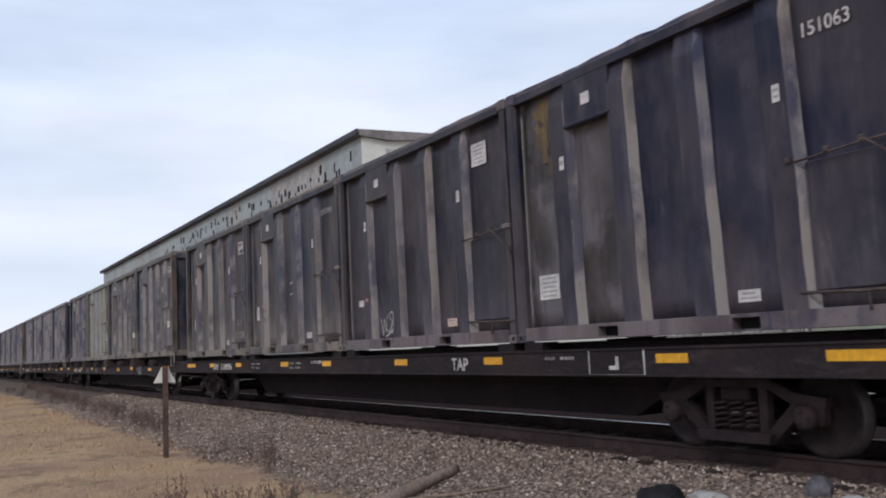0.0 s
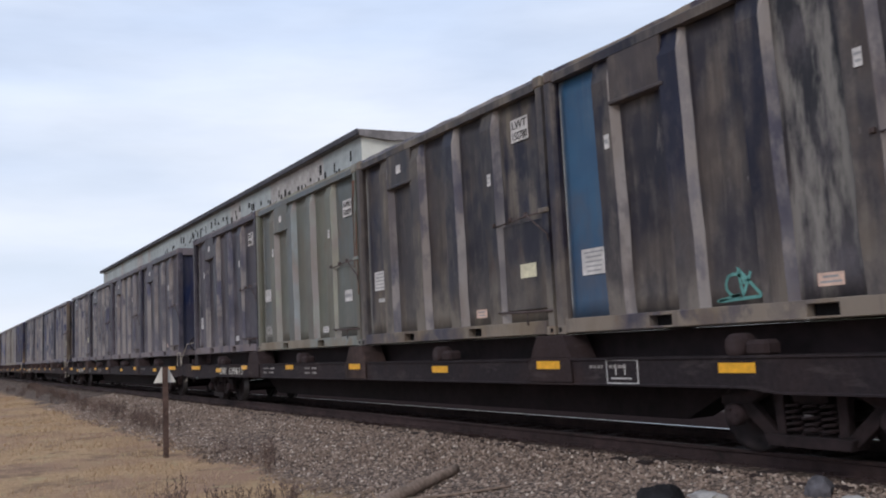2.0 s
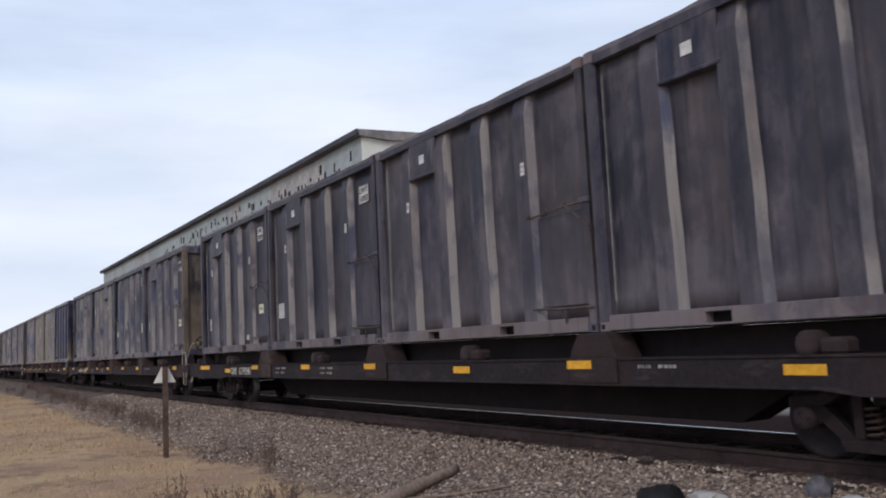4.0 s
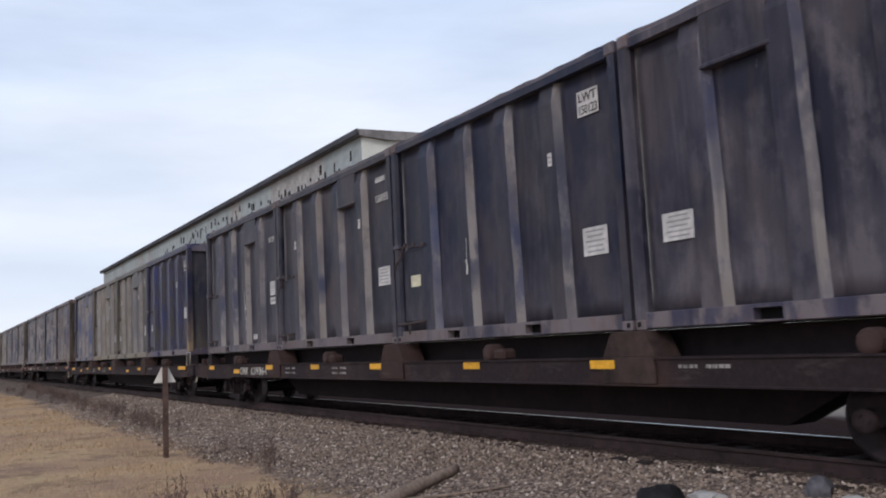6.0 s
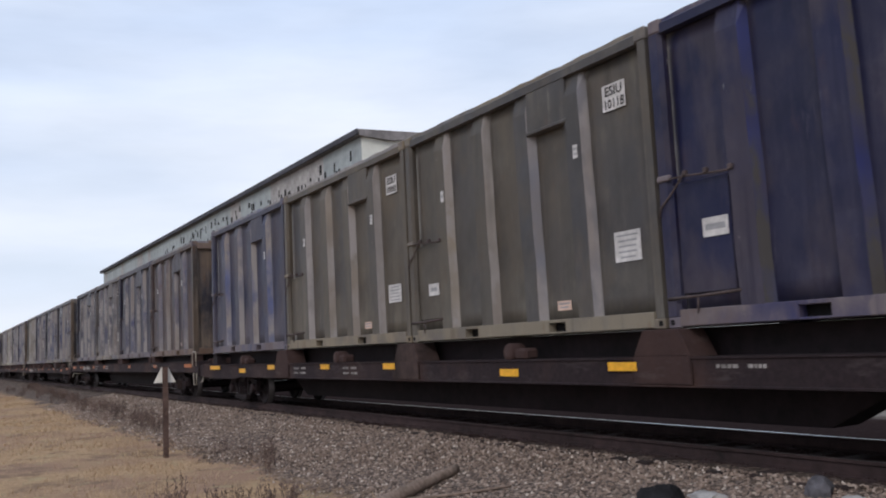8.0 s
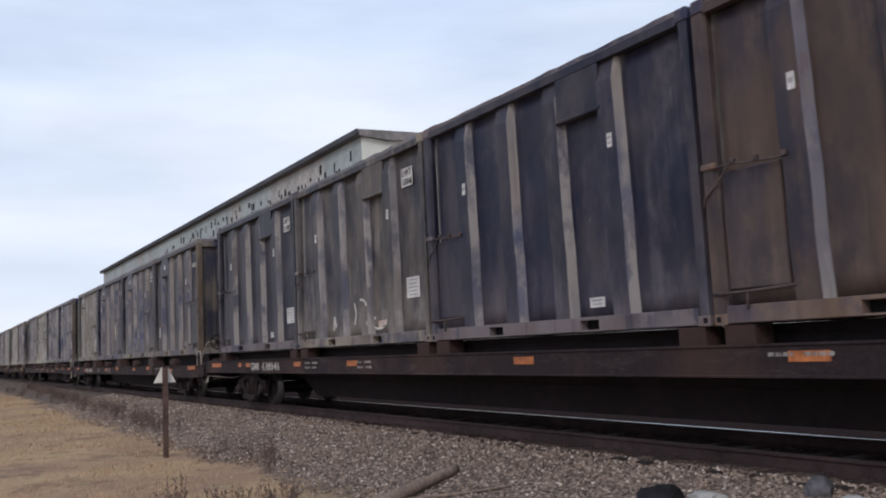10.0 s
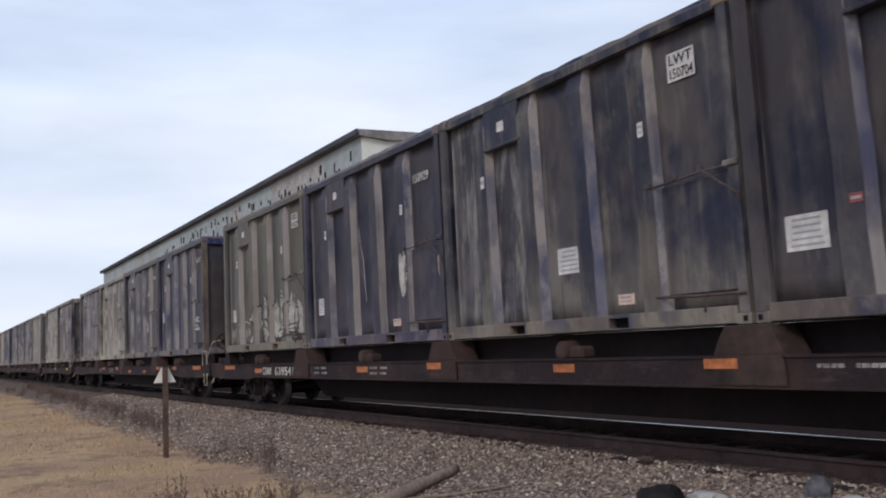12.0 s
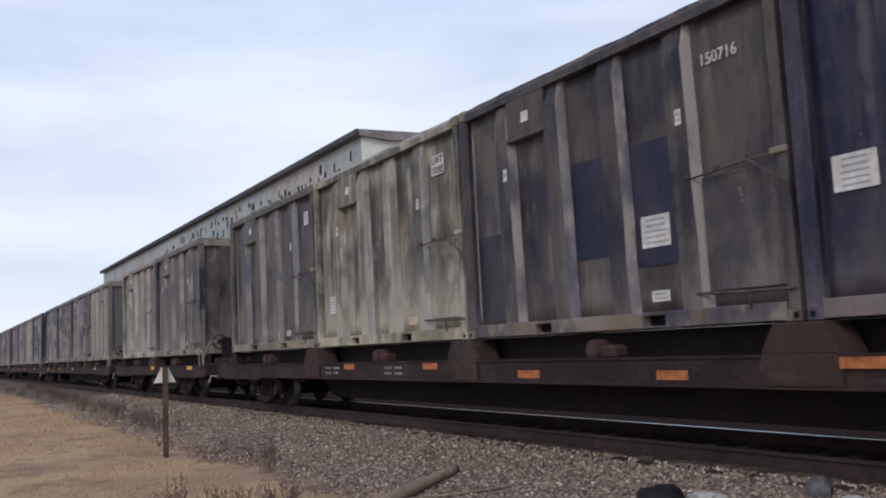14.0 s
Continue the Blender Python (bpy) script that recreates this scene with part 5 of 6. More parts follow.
def sill_shape(half, lo, hi, deep_ends):
    """Side sill with a lip on top; deeper over the trucks."""
    bm = bmesh.new()
    rows = []
    xs = [-half, -half + 1.2, -half + 3.4, -half + 3.8, -half + 5, 0, half - 5, half - 3.8, half - 3.4, half - 1.2, half]
    for x in xs:
        e = half - abs(x)
        low = lo - (deep_ends if 0.9 < e < 3.7 else 0.0)
        rows.append([bm.verts.new((x, y, z)) for y, z in ((-1.235, hi), (-1.235, hi - 0.025), (-1.215, hi - 0.03), (-1.215, low + 0.025), (-1.235, low + 0.02), (-1.235, low), (-1.14, low), (-1.14, hi))])
    for A, B in zip(rows, rows[1:]):
        for k in range(8):
            bm.faces.new((A[k], A[(k + 1) % 8], B[(k + 1) % 8], B[k]))
    bm.faces.new(rows[0])
    bm.faces.new(rows[-1][::-1])
    bmesh.ops.recalc_face_normals(bm, faces=bm.faces)
    return bm


def flat_car(number, straight=False, units=4, mark="", marks_at=-20.45, tape=None, sill=None, tape_at=(), brake=True, label="", mark_h=0.19, mark_w=2.1, seed=0):
    """A flat car whose leading container starts at LEADS[number]; its own x = 0 is its middle."""
    lead = LEADS[number]
    tape = tape or YELLOW
    span = PITCH * units - (PITCH - LEN)
    half = span / 2 + 0.93
    m = pose(lead - span / 2, MID, 0)
    car = thing("flat_car", label or "grimy brown flat car carrying steel containers", "flat car", m, "cars of the train")
    MOVERS.append((car, m))
    lo, hi = (0.82, 1.16) if straight else (0.71, 1.045)
    sill = sill or GRIME
    key = ("sill", units, straight)
    if key not in CAR_SHAPES:
        CAR_SHAPES[key] = mesh_of(sill_shape(half, lo, hi, 0.0 if straight else 0.05), "side_sill", None)
        bm = bmesh.new()
        box(bm, -half + 0.05, half - 0.05, -0.28, 0.28, 0.62, hi - 0.06, 0.02)
        # deep belly sill, lowered further to hide the bright ground beyond
        e = span / 2 - 4.0
        prism(bm, ((-e, 0.63), (-e + 0.8, 0.22), (e - 0.8, 0.22), (e, 0.63)), "y", -0.24, 0.24)
        # added dark box that blocks the bright gap between deck and containers
        box(bm, -span / 2 + 0.3, span / 2 - 0.3, -0.8, 0.8, hi - 0.02, 1.25 if straight else 1.358, 0.01)
        for k in range(int(half * 2 / 1.2)):
            x = -half + 0.7 + k * 1.2
            box(bm, x - 0.05, x + 0.05, -1.13 - SILL_OUT, 1.13 + SILL_OUT, hi - 0.2, hi - 0.05)
        CAR_SHAPES["spine", units, straight] = mesh_of(bm, "centre_sill", None)
        bm = bmesh.new()
        box(bm, -half + 0.8, half - 0.8, -1.137 - SILL_OUT, 1.137 + SILL_OUT, hi - 0.048, hi - 0.012, 0.004)
        CAR_SHAPES["deck", units, straight] = mesh_of(bm, "deck", None)
        bm = bmesh.new()
        box(bm, half + 0.002, half + 0.06, -1.22 - SILL_OUT, 1.22 + SILL_OUT, 0.72, hi + 0.01, 0.015)
        box(bm, half + 0.05, half + 0.12, -0.3, 0.3, 0.62, hi - 0.02, 0.02)
        CAR_SHAPES["end_sill", units, straight] = mesh_of(bm, "end_sill", None)
    turn = FAR_SIDE
    for s in (0, 1):
        spin = turn if s else Matrix.Identity(4)

        def put(name, shape, mat, x=0.0, lab=""):
            o = part(name, shape, mat, car, lab)
            out = SILL_OUT if name in ("side_sill", "guide_roller", "stirrup_step", "grab_iron", "pedestal") else 0.0
            o.matrix_basis = spin @ pose(x, -out, 0)
            return o
        put("side_sill", CAR_SHAPES[key], sill)
        put("end_sill", CAR_SHAPES["end_sill", units, straight], sill)
        put("coupler", CAR_SHAPES["coupler"], DARK, half)
        put("draft_gear", CAR_SHAPES["draft_gear"], DARK, half)
        put("brake_pipe", CAR_SHAPES["brake_pipe"], DARK, half)
        put("end_platform", CAR_SHAPES["end_platform"], sill, half - 0.03)
        put("air_hose", CAR_SHAPES["air_hose"], DARK, half)
        put("cut_lever", CAR_SHAPES["cut_lever"], BARE, half + 0.08, "bright worn cut lever")
        put("stirrup_step", CAR_SHAPES["stirrup"], BARE if seed % 2 else GRIME, half - 0.5)
        put("grab_iron", CAR_SHAPES["grab_iron"], BARE, half - 0.52, "bright worn grab iron")
        if not straight:
            for k in range(units + 1):
                x = -span / 2 + PITCH * k - 0.035
                x = max(-span / 2 + 0.12, min(span / 2 - 0.12, x))
                if k in (0, units):
                    put("end_stop", CAR_SHAPES["end_stop"], DARK, x)
                    continue
                put("pedestal", CAR_SHAPES["pedestal"], RUST_DARK if (seed + k) % 3 == 0 else sill, x)
            for k in range(units):
                put("guide_roller", CAR_SHAPES["guide_roller"], sill, -span / 2 + PITCH * (k + 0.5) + 0.1)
        else:
            top = 1.272 if number == -1 else 1.36
            if ("block", top) not in CAR_SHAPES:
                bm = bmesh.new()
                box(bm, -0.2, 0.2, -1.2, -0.9, 1.15, top, 0.01)
                CAR_SHAPES["block", top] = mesh_of(bm, "bearing_block", None)
            for k in range(units * 2):
                put("bearing_block", CAR_SHAPES["block", top], DARK if number == -1 else sill, -span / 2 + PITCH * (k // 2) + (0.3 if k % 2 == 0 else LEN - 0.3))
        # truck
        tx = span / 2 - 2.35
        truck = part("truck", CAR_SHAPES["bolster"], DARK, car, "two-axle truck with coil springs")
        truck.matrix_basis = spin @ pose(tx, 0, 0)
        for q in (0, 1):
            f = part("side_frame", CAR_SHAPES["side_frame"], TRUCK, truck)
            f.matrix_basis = pose(0, -1.03 if q == 0 else 1.03, 0)
            g = part("spring_nest", CAR_SHAPES["spring"], RUST_DARK if seed % 3 == 2 else TRUCK, truck)
            g.matrix_basis = pose(0, -1.05 if q == 0 else 1.05, 0)
            for ax in (-0.89, 0.89):
                b = part("bearing_cap", CAR_SHAPES["bearing"], TRUCK, truck)
                b.matrix_basis = pose(ax, -1.06 if q == 0 else 1.06, 0.42, 0, 0, 0 if q == 0 else 180)
        for turn_by in (0, 180):
            part("brake_beam", CAR_SHAPES["brake_beam"], DARK, truck).matrix_basis = pose(0, 0, 0, 0, 0, turn_by)
        for ax in (-0.89, 0.89):
            w = part("wheelset", CAR_SHAPES["axle"], DARK, car)
            spot = (spin @ pose(tx + ax, 0, 0.42)).translation
            w.matrix_basis = Matrix.Translation(spot)
            for q in (-1, 1):
                d = part("wheel", CAR_SHAPES["wheel"], (WHEEL, TREAD), w)
                d.matrix_basis = pose(0, q * 0.753, 0, 0, 0, 0 if q < 0 else 180)
            WHEELSETS.append((w, spot))
    part("centre_sill", CAR_SHAPES["spine", units, straight], DARK, car)
    part("deck", CAR_SHAPES["deck", units, straight], DARK, car)
    if brake:
        b = part("brake_housing", CAR_SHAPES["brake_housing"], DARK, car, "black hand-brake housing")
        b.matrix_basis = pose(half - 0.64, -0.52, 0)
        w = part("brake_wheel", CAR_SHAPES["brake_wheel"], DARK, car, "black hand-brake wheel")
        w.matrix_basis = pose(half - 0.64, -0.52, 0)
        g = part("bent_grab_iron", CAR_SHAPES["bent_grab"], BARE, car, "bright bent grab iron")
        g.matrix_basis = pose(half - 0.50, 0, 0)
    front = -1.2165 - 0.003 - SILL_OUT

    def decal(name, x, z, w, h, mat, lab=""):
        bm = bmesh.new()
        box(bm, -w / 2, w / 2, -0.002, 0.002, -h / 2, h / 2)
        o = part(name, bm, mat, car, lab)
        proud = 0.034 if not straight and abs((span / 2 + x + 0.17 + 3.0625) % 6.125 - 3.0625) < 0.75 else 0.0
        o.matrix_basis = pose(span / 2 + x + 0.17, front - proud, z)
    for x, w, *low in tape_at:
        decal("reflector", x, low[0] if low else (1.03 if straight else 0.965), w, 0.105, tape, "reflective tape")
    if mark:
        left = span / 2 + marks_at + 0.17 - mark_w / 2
        for words, a, share, name in ((mark.split()[0], 0.0, 0.31, "reporting_mark"), (mark.split()[1], 0.41, 0.59, "car_number")):
            me = text_mesh(words, mark_h, 0.004)
            me.transform(Matrix.Scale(mark_w * share / max(v.co.x for v in me.vertices), 4, (1, 0, 0)))
            o = part(name, me, STENCIL, car, "stencilled white lettering")
            o.matrix_basis = pose(left + a * mark_w, front - 0.002, (lo + hi) / 2 - mark_h / 2)
    if number < 7:
        rng = random.Random(number)
        for x0, rows in ((-14.9, 2), (-17.6, 2), (-5.3, 1)):
            bm = bmesh.new()
            for r in range(rows):
                x = 0.0
                for k in range(8):
                    w = rng.uniform(0.03, 0.08)
                    box(bm, x, x + w, -0.001, 0.001, 0.04 - 0.1 * r, 0.08 - 0.1 * r)
                    x += w + (0.12 if k == 3 else 0.015)
            o = part("data_stencil", bm, FADED_MARK, car, "small worn white stencil")
            o.matrix_basis = pose(span / 2 + x0, front - 0.001, (lo + hi) / 2)
            tagged(o, kind="stuff")
    return car, span, front, (lo + hi) / 2


STD_TAPE = ((-0.42, 0.95), (-3.27, 0.48), (-7.07, 0.48), (-10.6, 0.5), (-13.1, 0.45), (-16.0, 0.5), (-19.25, 0.5), (-21.55, 0.45), (-23.9, 0.95))
STENCIL = plain("worn_stencil_paint", (0.40, 0.38, 0.345), 0.8, 0.0, 0.6, 16.0, 0.1)
DARK_SILL = sill_steel("charcoal_sill_paint", (0.019, 0.0145, 0.0170), 0.22)


def make_cars():
    car, span, front, zm = flat_car(-1, True, tape_at=((-0.7, 0.95), (-3.14, 0.49), (-6.73, 0.48), (-9.63, 0.47), (-12.93, 0.45), (-15.4, 0.48), (-18.85, 0.46), (-21.32, 0.47), (-23.6, 0.93)), sill=DARK_SILL, brake=False, mark="GIMX  638096", marks_at=-20.33, mark_w=1.8, mark_h=0.17, label="dark straight-silled flat car carrying four containers")
    bm = bmesh.new()
    for a, b, c, d in ((-0.5, 0.5, 0.145, 0.165), (-0.5, 0.5, -0.165, -0.145), (-0.5, -0.48, -0.145, 0.145), (0.48, 0.5, -0.145, 0.145)):
        box(bm, a, b, -0.002, 0.002, c, d)
    box(bm, -0.12, 0.05, -0.002, 0.002, -0.09, -0.04)
    box(bm, 0.0, 0.05, -0.002, 0.002, -0.04, 0.07)
    o = part("stencilled_panel", bm, CHALK, car, "white outlined stencil panel")
    o.matrix_basis = pose(span / 2 - 3.9, front, zm)
    o = part("chalk_words", text_mesh("TAP", 0.2, 0.004), CHALK, car, "white hand-painted letters")
    o.matrix_basis = pose(span / 2 - 7.74, front - 0.001, zm - 0.1)
    o = part("weight_stencil", text_mesh("LT WT 63200", 0.07, 0.001), CHALK, car, "small white stencil")
    o.matrix_basis = pose(span / 2 - 13.6, front - 0.001, zm + 0.04)
    dark, span, front, zm = flat_car(0, tape_at=((-0.53, 0.95), (-3.15, 0.48, 0.92), (-6.28, 0.5), (-9.2, 0.5, 0.91), (-12.4, 0.5), (-16.0, 0.48), (-19.3, 0.48), (-21.6, 0.48, 0.89), (-23.9, 0.95)), sill=DARK_SILL, brake=False, mark="GIMX  639615", seed=1)
    outline = bmesh.new()
    for a, b, c, d in ((-0.28, 0.28, 0.13, 0.15), (-0.28, 0.28, -0.15, -0.13), (-0.28, -0.26, -0.13, 0.13), (0.26, 0.28, -0.13, 0.13), (-0.12, -0.10, -0.04, 0.09), (0.04, 0.06, -0.04, 0.09), (-0.2, 0.16, -0.09, -0.07)):
        box(outline, a, b, -0.002, 0.002, c, d)
    o = part("stencilled_panel", outline, CHALK, dark, "white outlined stencil panel")
    o.matrix_basis = pose(span / 2 - 4.71, front, zm)
    flat_car(1, tape_at=((-0.5, 0.95), (-3.2, 0.48, 0.9), (-6.5, 0.48), (-9.4, 0.48, 0.9), (-12.6, 0.48), (-15.9, 0.48), (-19.31, 0.48), (-21.6, 0.48, 0.88), (-23.85, 0.95)), mark="GIMX 639241", marks_at=-20.46, mark_w=1.67, seed=2, sill=DARK_SILL)
    flat_car(2, tape_at=((-0.79, 0.49), (-6.7, 0.45), (-9.75, 0.46), (-13.0, 0.46), (-16.0, 0.46), (-18.78, 0.47), (-21.45, 0.5, 0.86), (-23.78, 0.49)), mark="GIMX 639364", marks_at=-20.09, seed=3)
    flat_car(3, tape_at=((-0.39, 0.94), (-3.27, 0.48, 0.87), (-6.89, 0.5, 0.94), (-9.3, 0.46, 0.86), (-13.0, 0.46), (-16.0, 0.46), (-19.2, 0.48), (-21.5, 0.5, 0.88), (-23.9, 0.94)), brake=False, seed=4)
    raised, span, front, zm = flat_car(4, True, tape=ORANGE, tape_at=((-0.42, 0.9), (-5.0, 0.47), (-9.6, 0.47), (-15.32, 0.47), (-18.25, 0.41), (-21.72, 0.33), (-22.37, 0.23), (-24.5, 0.9)), mark="GIMX  638146", marks_at=-20.42, mark_w=2.1, brake=False, seed=5)
    # added block: keeps the see-through gap under these containers dark
    bm = bmesh.new()
    box(bm, -span / 2 + 0.32, span / 2 - 0.32, -0.76, 0.76, 1.24, 1.358, 0.01)
    part("gap_blocker", bm, DARK, raised)
    flat_car(5, tape=ORANGE, tape_at=((-0.42, 0.9), (-3.27, 0.48, 0.88), (-6.6, 0.45), (-9.26, 0.44, 0.92), (-12.6, 0.45), (-15.4, 0.48, 0.91), (-21.44, 0.52, 0.88), (-23.8, 0.9)), mark="GIMX 639541", marks_at=-20.07, seed=6)
    flat_car(6, tape=ORANGE, tape_at=((-0.42, 0.9), (-3.3, 0.48), (-5.57, 0.5), (-7.95, 0.48, 0.84), (-10.66, 0.5, 0.84), (-13.4, 0.48), (-16.6, 0.48)), seed=7)
    flat_car(7, units=2, tape_at=((-1, 0.6), (-6, 0.5)), seed=8)
    for n in range(8, 14):
        flat_car(n, tape_at=STD_TAPE[1:8:2], seed=n)


make_cars()

# ---- lineside things ----
def make_sign():
    ob = thing("lineside_sign", "white triangular board on a rusty brown post", "sign", pose(-17.34, 4.01, ground_z(4.01) - 0.05, 0, 0, 0))
    bm = bmesh.new()
    prism(bm, ((-0.035, -0.03), (0.035, -0.03), (0.035, -0.022), (0.008, -0.02), (0.008, 0.02), (0.035, 0.022), (0.035, 0.03), (-0.035, 0.03), (-0.035, 0.022), (-0.008, 0.02), (-0.008, -0.02), (-0.035, -0.022)), "z", -0.3, 1.74)
    p = part("post", bm, POST, ob, "rusty brown steel post")
    p.matrix_basis = pose(0.03, 0, 0, 0, 0, 90) @ Matrix.Diagonal((1.35, 1.0, 1.0, 1.0))
    bm = bmesh.new()
    prism(bm, ((-0.06, 1.74), (0.06, 1.74), (0.205, 1.45), (0.195, 1.44), (-0.195, 1.44), (-0.205, 1.45)), "x", -0.02, -0.014)
    part("board", bm, SIGN, ob, "white triangular board")
    bm = bmesh.new()
    for z in (1.5, 1.66):
        tube(bm, [(-0.03, 0, z), (0.075, 0, z)], 0.01, 6)
    part("bolt", bm, RUSTY, ob)


make_sign()


def rock(name, x, y, size, mat, seed, label, squash=0.75, sink=0.25):
    bm = bmesh.new()
    bmesh.ops.create_icosphere(bm, subdivisions=3, radius=1.0)
    for v in bm.verts:
        d = v.co.normalized()
        k = 1 + 0.35 * noise.noise(d * 1.3 + Vector((seed, 0, 0))) + 0.14 * noise.noise(d * 3.2 + Vector((0, seed, 0))) + 0.05 * noise.noise(d * 8 + Vector((seed, seed, 0)))
        v.co = Vector((d.x * size[0], d.y * size[1], d.z * size[2] * squash)) * k
    ob = new(name, mesh_of(bm, name, mat))
    ob.matrix_world = pose(x, y, ground_z(y) + size[2] * squash * (1 - 2 * sink) * 0.8)
    tagged(ob, label, "rock")


rock("boulder", -6.28, 6.02, (0.24, 0.22, 0.20), ROCK_DARK, 3.0, "rounded black slag boulder on the ballast", 0.9)
rock("boulder", -5.28, 7.0, (0.125, 0.12, 0.125), ROCK_GREY, 8.0, "angular blue-grey rock on the ballast", 0.95)
rock("rubble", -6.15, 6.5, (0.19, 0.13, 0.06), ROCK_PALE, 5.0, "pale flat piece of limestone rubble on the ballast", 0.8)
rock("rubble", -4.9, 6.98, (0.11, 0.09, 0.045), ROCK_PALE, 11.0, "pale flat piece of limestone rubble on the ballast", 0.8)


def make_log():
    bm = bmesh.new()
    a, b = Vector((-9.15, 4.35, ground_z(4.35) + 0.06)), Vector((-9.92, 5.98, ground_z(5.98) + 0.06))
    pts = [a.lerp(b, k / 12) + Vector((0.03 * noise.noise((k * 0.7, 0, 0)), 0.03 * noise.noise((0, k * 0.7, 0)), 0.012 * noise.noise((k, 1, 0)))) for k in range(13)]
    tube(bm, pts, 0.095, 10, 0.62)
    for v in bm.verts:
        v.co += Vector((0, 0, 0.015 * noise.noise(v.co * 6)))
    tagged(new("driftwood_log", mesh_of(bm, "driftwood_log", DRIFT)), "weathered grey-brown log lying on the ballast", "log")
    bm = bmesh.new()
    tube(bm, [(-9.35, 4.9, ground_z(4.9) + 0.03), (-8.9, 5.35, ground_z(5.35) + 0.03), (-8.5, 5.85, ground_z(5.85) + 0.035)], 0.022, 6, 0.7)
    tagged(new("stick", mesh_of(bm, "stick", DRIFT)), "thin weathered stick lying on the ballast", "stick")


make_log()



def stone_field():
    """Loose ballast: faceted stones, each its own island."""
    bm = bmesh.new()
    bmesh.ops.create_icosphere(bm, subdivisions=1, radius=1.0)
    base = np.array([v.co[:] for v in bm.verts])
    tri = np.array([[v.index for v in f.verts] for f in bm.faces])
    bm.free()
    rng = np.random.default_rng(4)

    def field(name, n, x0, x1, y0, y1, size, label, mat):
        u = rng.random(n)
        x = x1 - (x1 - x0) * u ** 1.6
        y = y0 + (y1 - y0) * rng.random(n)
        keep = rng.random(n) < np.clip((y - y0) / 0.7, 0.08, 1)
        x, y = x[keep], y[keep]
        n = len(x)
        s = size * (0.45 + 0.75 * rng.random(n) ** 2) * (1 + 0.012 * np.maximum(0, -x - 10))
        z = np.array([ground_z(v) for v in y]) + s * 0.18
        q = rng.normal(size=(n, 3, 3))
        q, _ = np.linalg.qr(q)
        shape = base[None] * (1 + 0.38 * (rng.random((n, len(base), 1)) - 0.5)) * np.array([1.25, 0.95, 0.7])
        v = np.einsum("nij,nkj->nki", q, shape) * s[:, None, None]
        v[:, :, 2] *= 0.85
        v += np.stack([x, y, z], 1)[:, None]
        f = tri[None] + (np.arange(n) * len(base))[:, None, None]
        me = bpy.data.meshes.new(name)
        me.from_pydata(v.reshape(-1, 3).tolist(), [], f.reshape(-1, 3).tolist())
        me.materials.append(mat)
        tagged(new(name, me), label, "gravel", kind="stuff")
    field("ballast_stones", 56000, -42, -3.0, 4.3, 7.40, 0.0245, "loose grey crushed-stone ballast beside the track", STONE)
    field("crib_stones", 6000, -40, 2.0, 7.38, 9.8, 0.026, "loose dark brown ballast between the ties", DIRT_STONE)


stone_field()


def grass_field():
    rng = np.random.default_rng(9)
    n = 80000
    u = rng.random(n)
    x = -7.5 - 52 * u ** 1.5
    y = -1.5 + 6.5 * rng.random(n)
    dens = np.array([noise.noise((a * 0.55, b * 0.55, 7.0)) for a, b in zip(x, y)])
    keep = (rng.random(n) < 0.55 + 0.8 * dens) & (rng.random(n) < np.clip((5.0 - y) / 0.9, 0.03, 1))
    x, y, dens = x[keep], y[keep], dens[keep]
    n = len(x)
    h = (0.03 + 0.06 * rng.random(n) ** 2) * (1 + 0.6 * dens)
    w = 0.0025 + 0.0025 * rng.random(n) + 0.0003 * np.maximum(0, -x - 10)
    a = rng.random(n) * 2 * np.pi
    lean = rng.random(n) * 1.2 * h
    z = np.array([ground_z(v) for v in y]) - 0.02
    c, s = np.cos(a), np.sin(a)
    P = np.zeros((n, 5, 3))
    P[:, 0] = np.stack([x - w * s, y + w * c, z], 1)
    P[:, 1] = np.stack([x + w * s, y - w * c, z], 1)
    P[:, 2] = np.stack([x + lean * 0.35 * c + w * 0.8 * s, y + lean * 0.35 * s - w * 0.8 * c, z + h * 0.65], 1)
    P[:, 3] = np.stack([x + lean * 0.35 * c - w * 0.8 * s, y + lean * 0.35 * s + w * 0.8 * c, z + h * 0.65], 1)
    P[:, 4] = np.stack([x + lean * c, y + lean * s, z + h], 1)
    k = (np.arange(n) * 5)[:, None]
    f = (np.array([[0, 1, 2], [0, 2, 3], [3, 2, 4]])[None] + k[:, :, None]).reshape(-1, 3)
    me = bpy.data.meshes.new("dry_grass")
    me.from_pydata(P.reshape(-1, 3).tolist(), [], f.tolist())
    me.materials.append(BLADE)
    tagged(new("dry_grass", me), "short matted straw-coloured dead grass", "grass", kind="stuff")


grass_field()


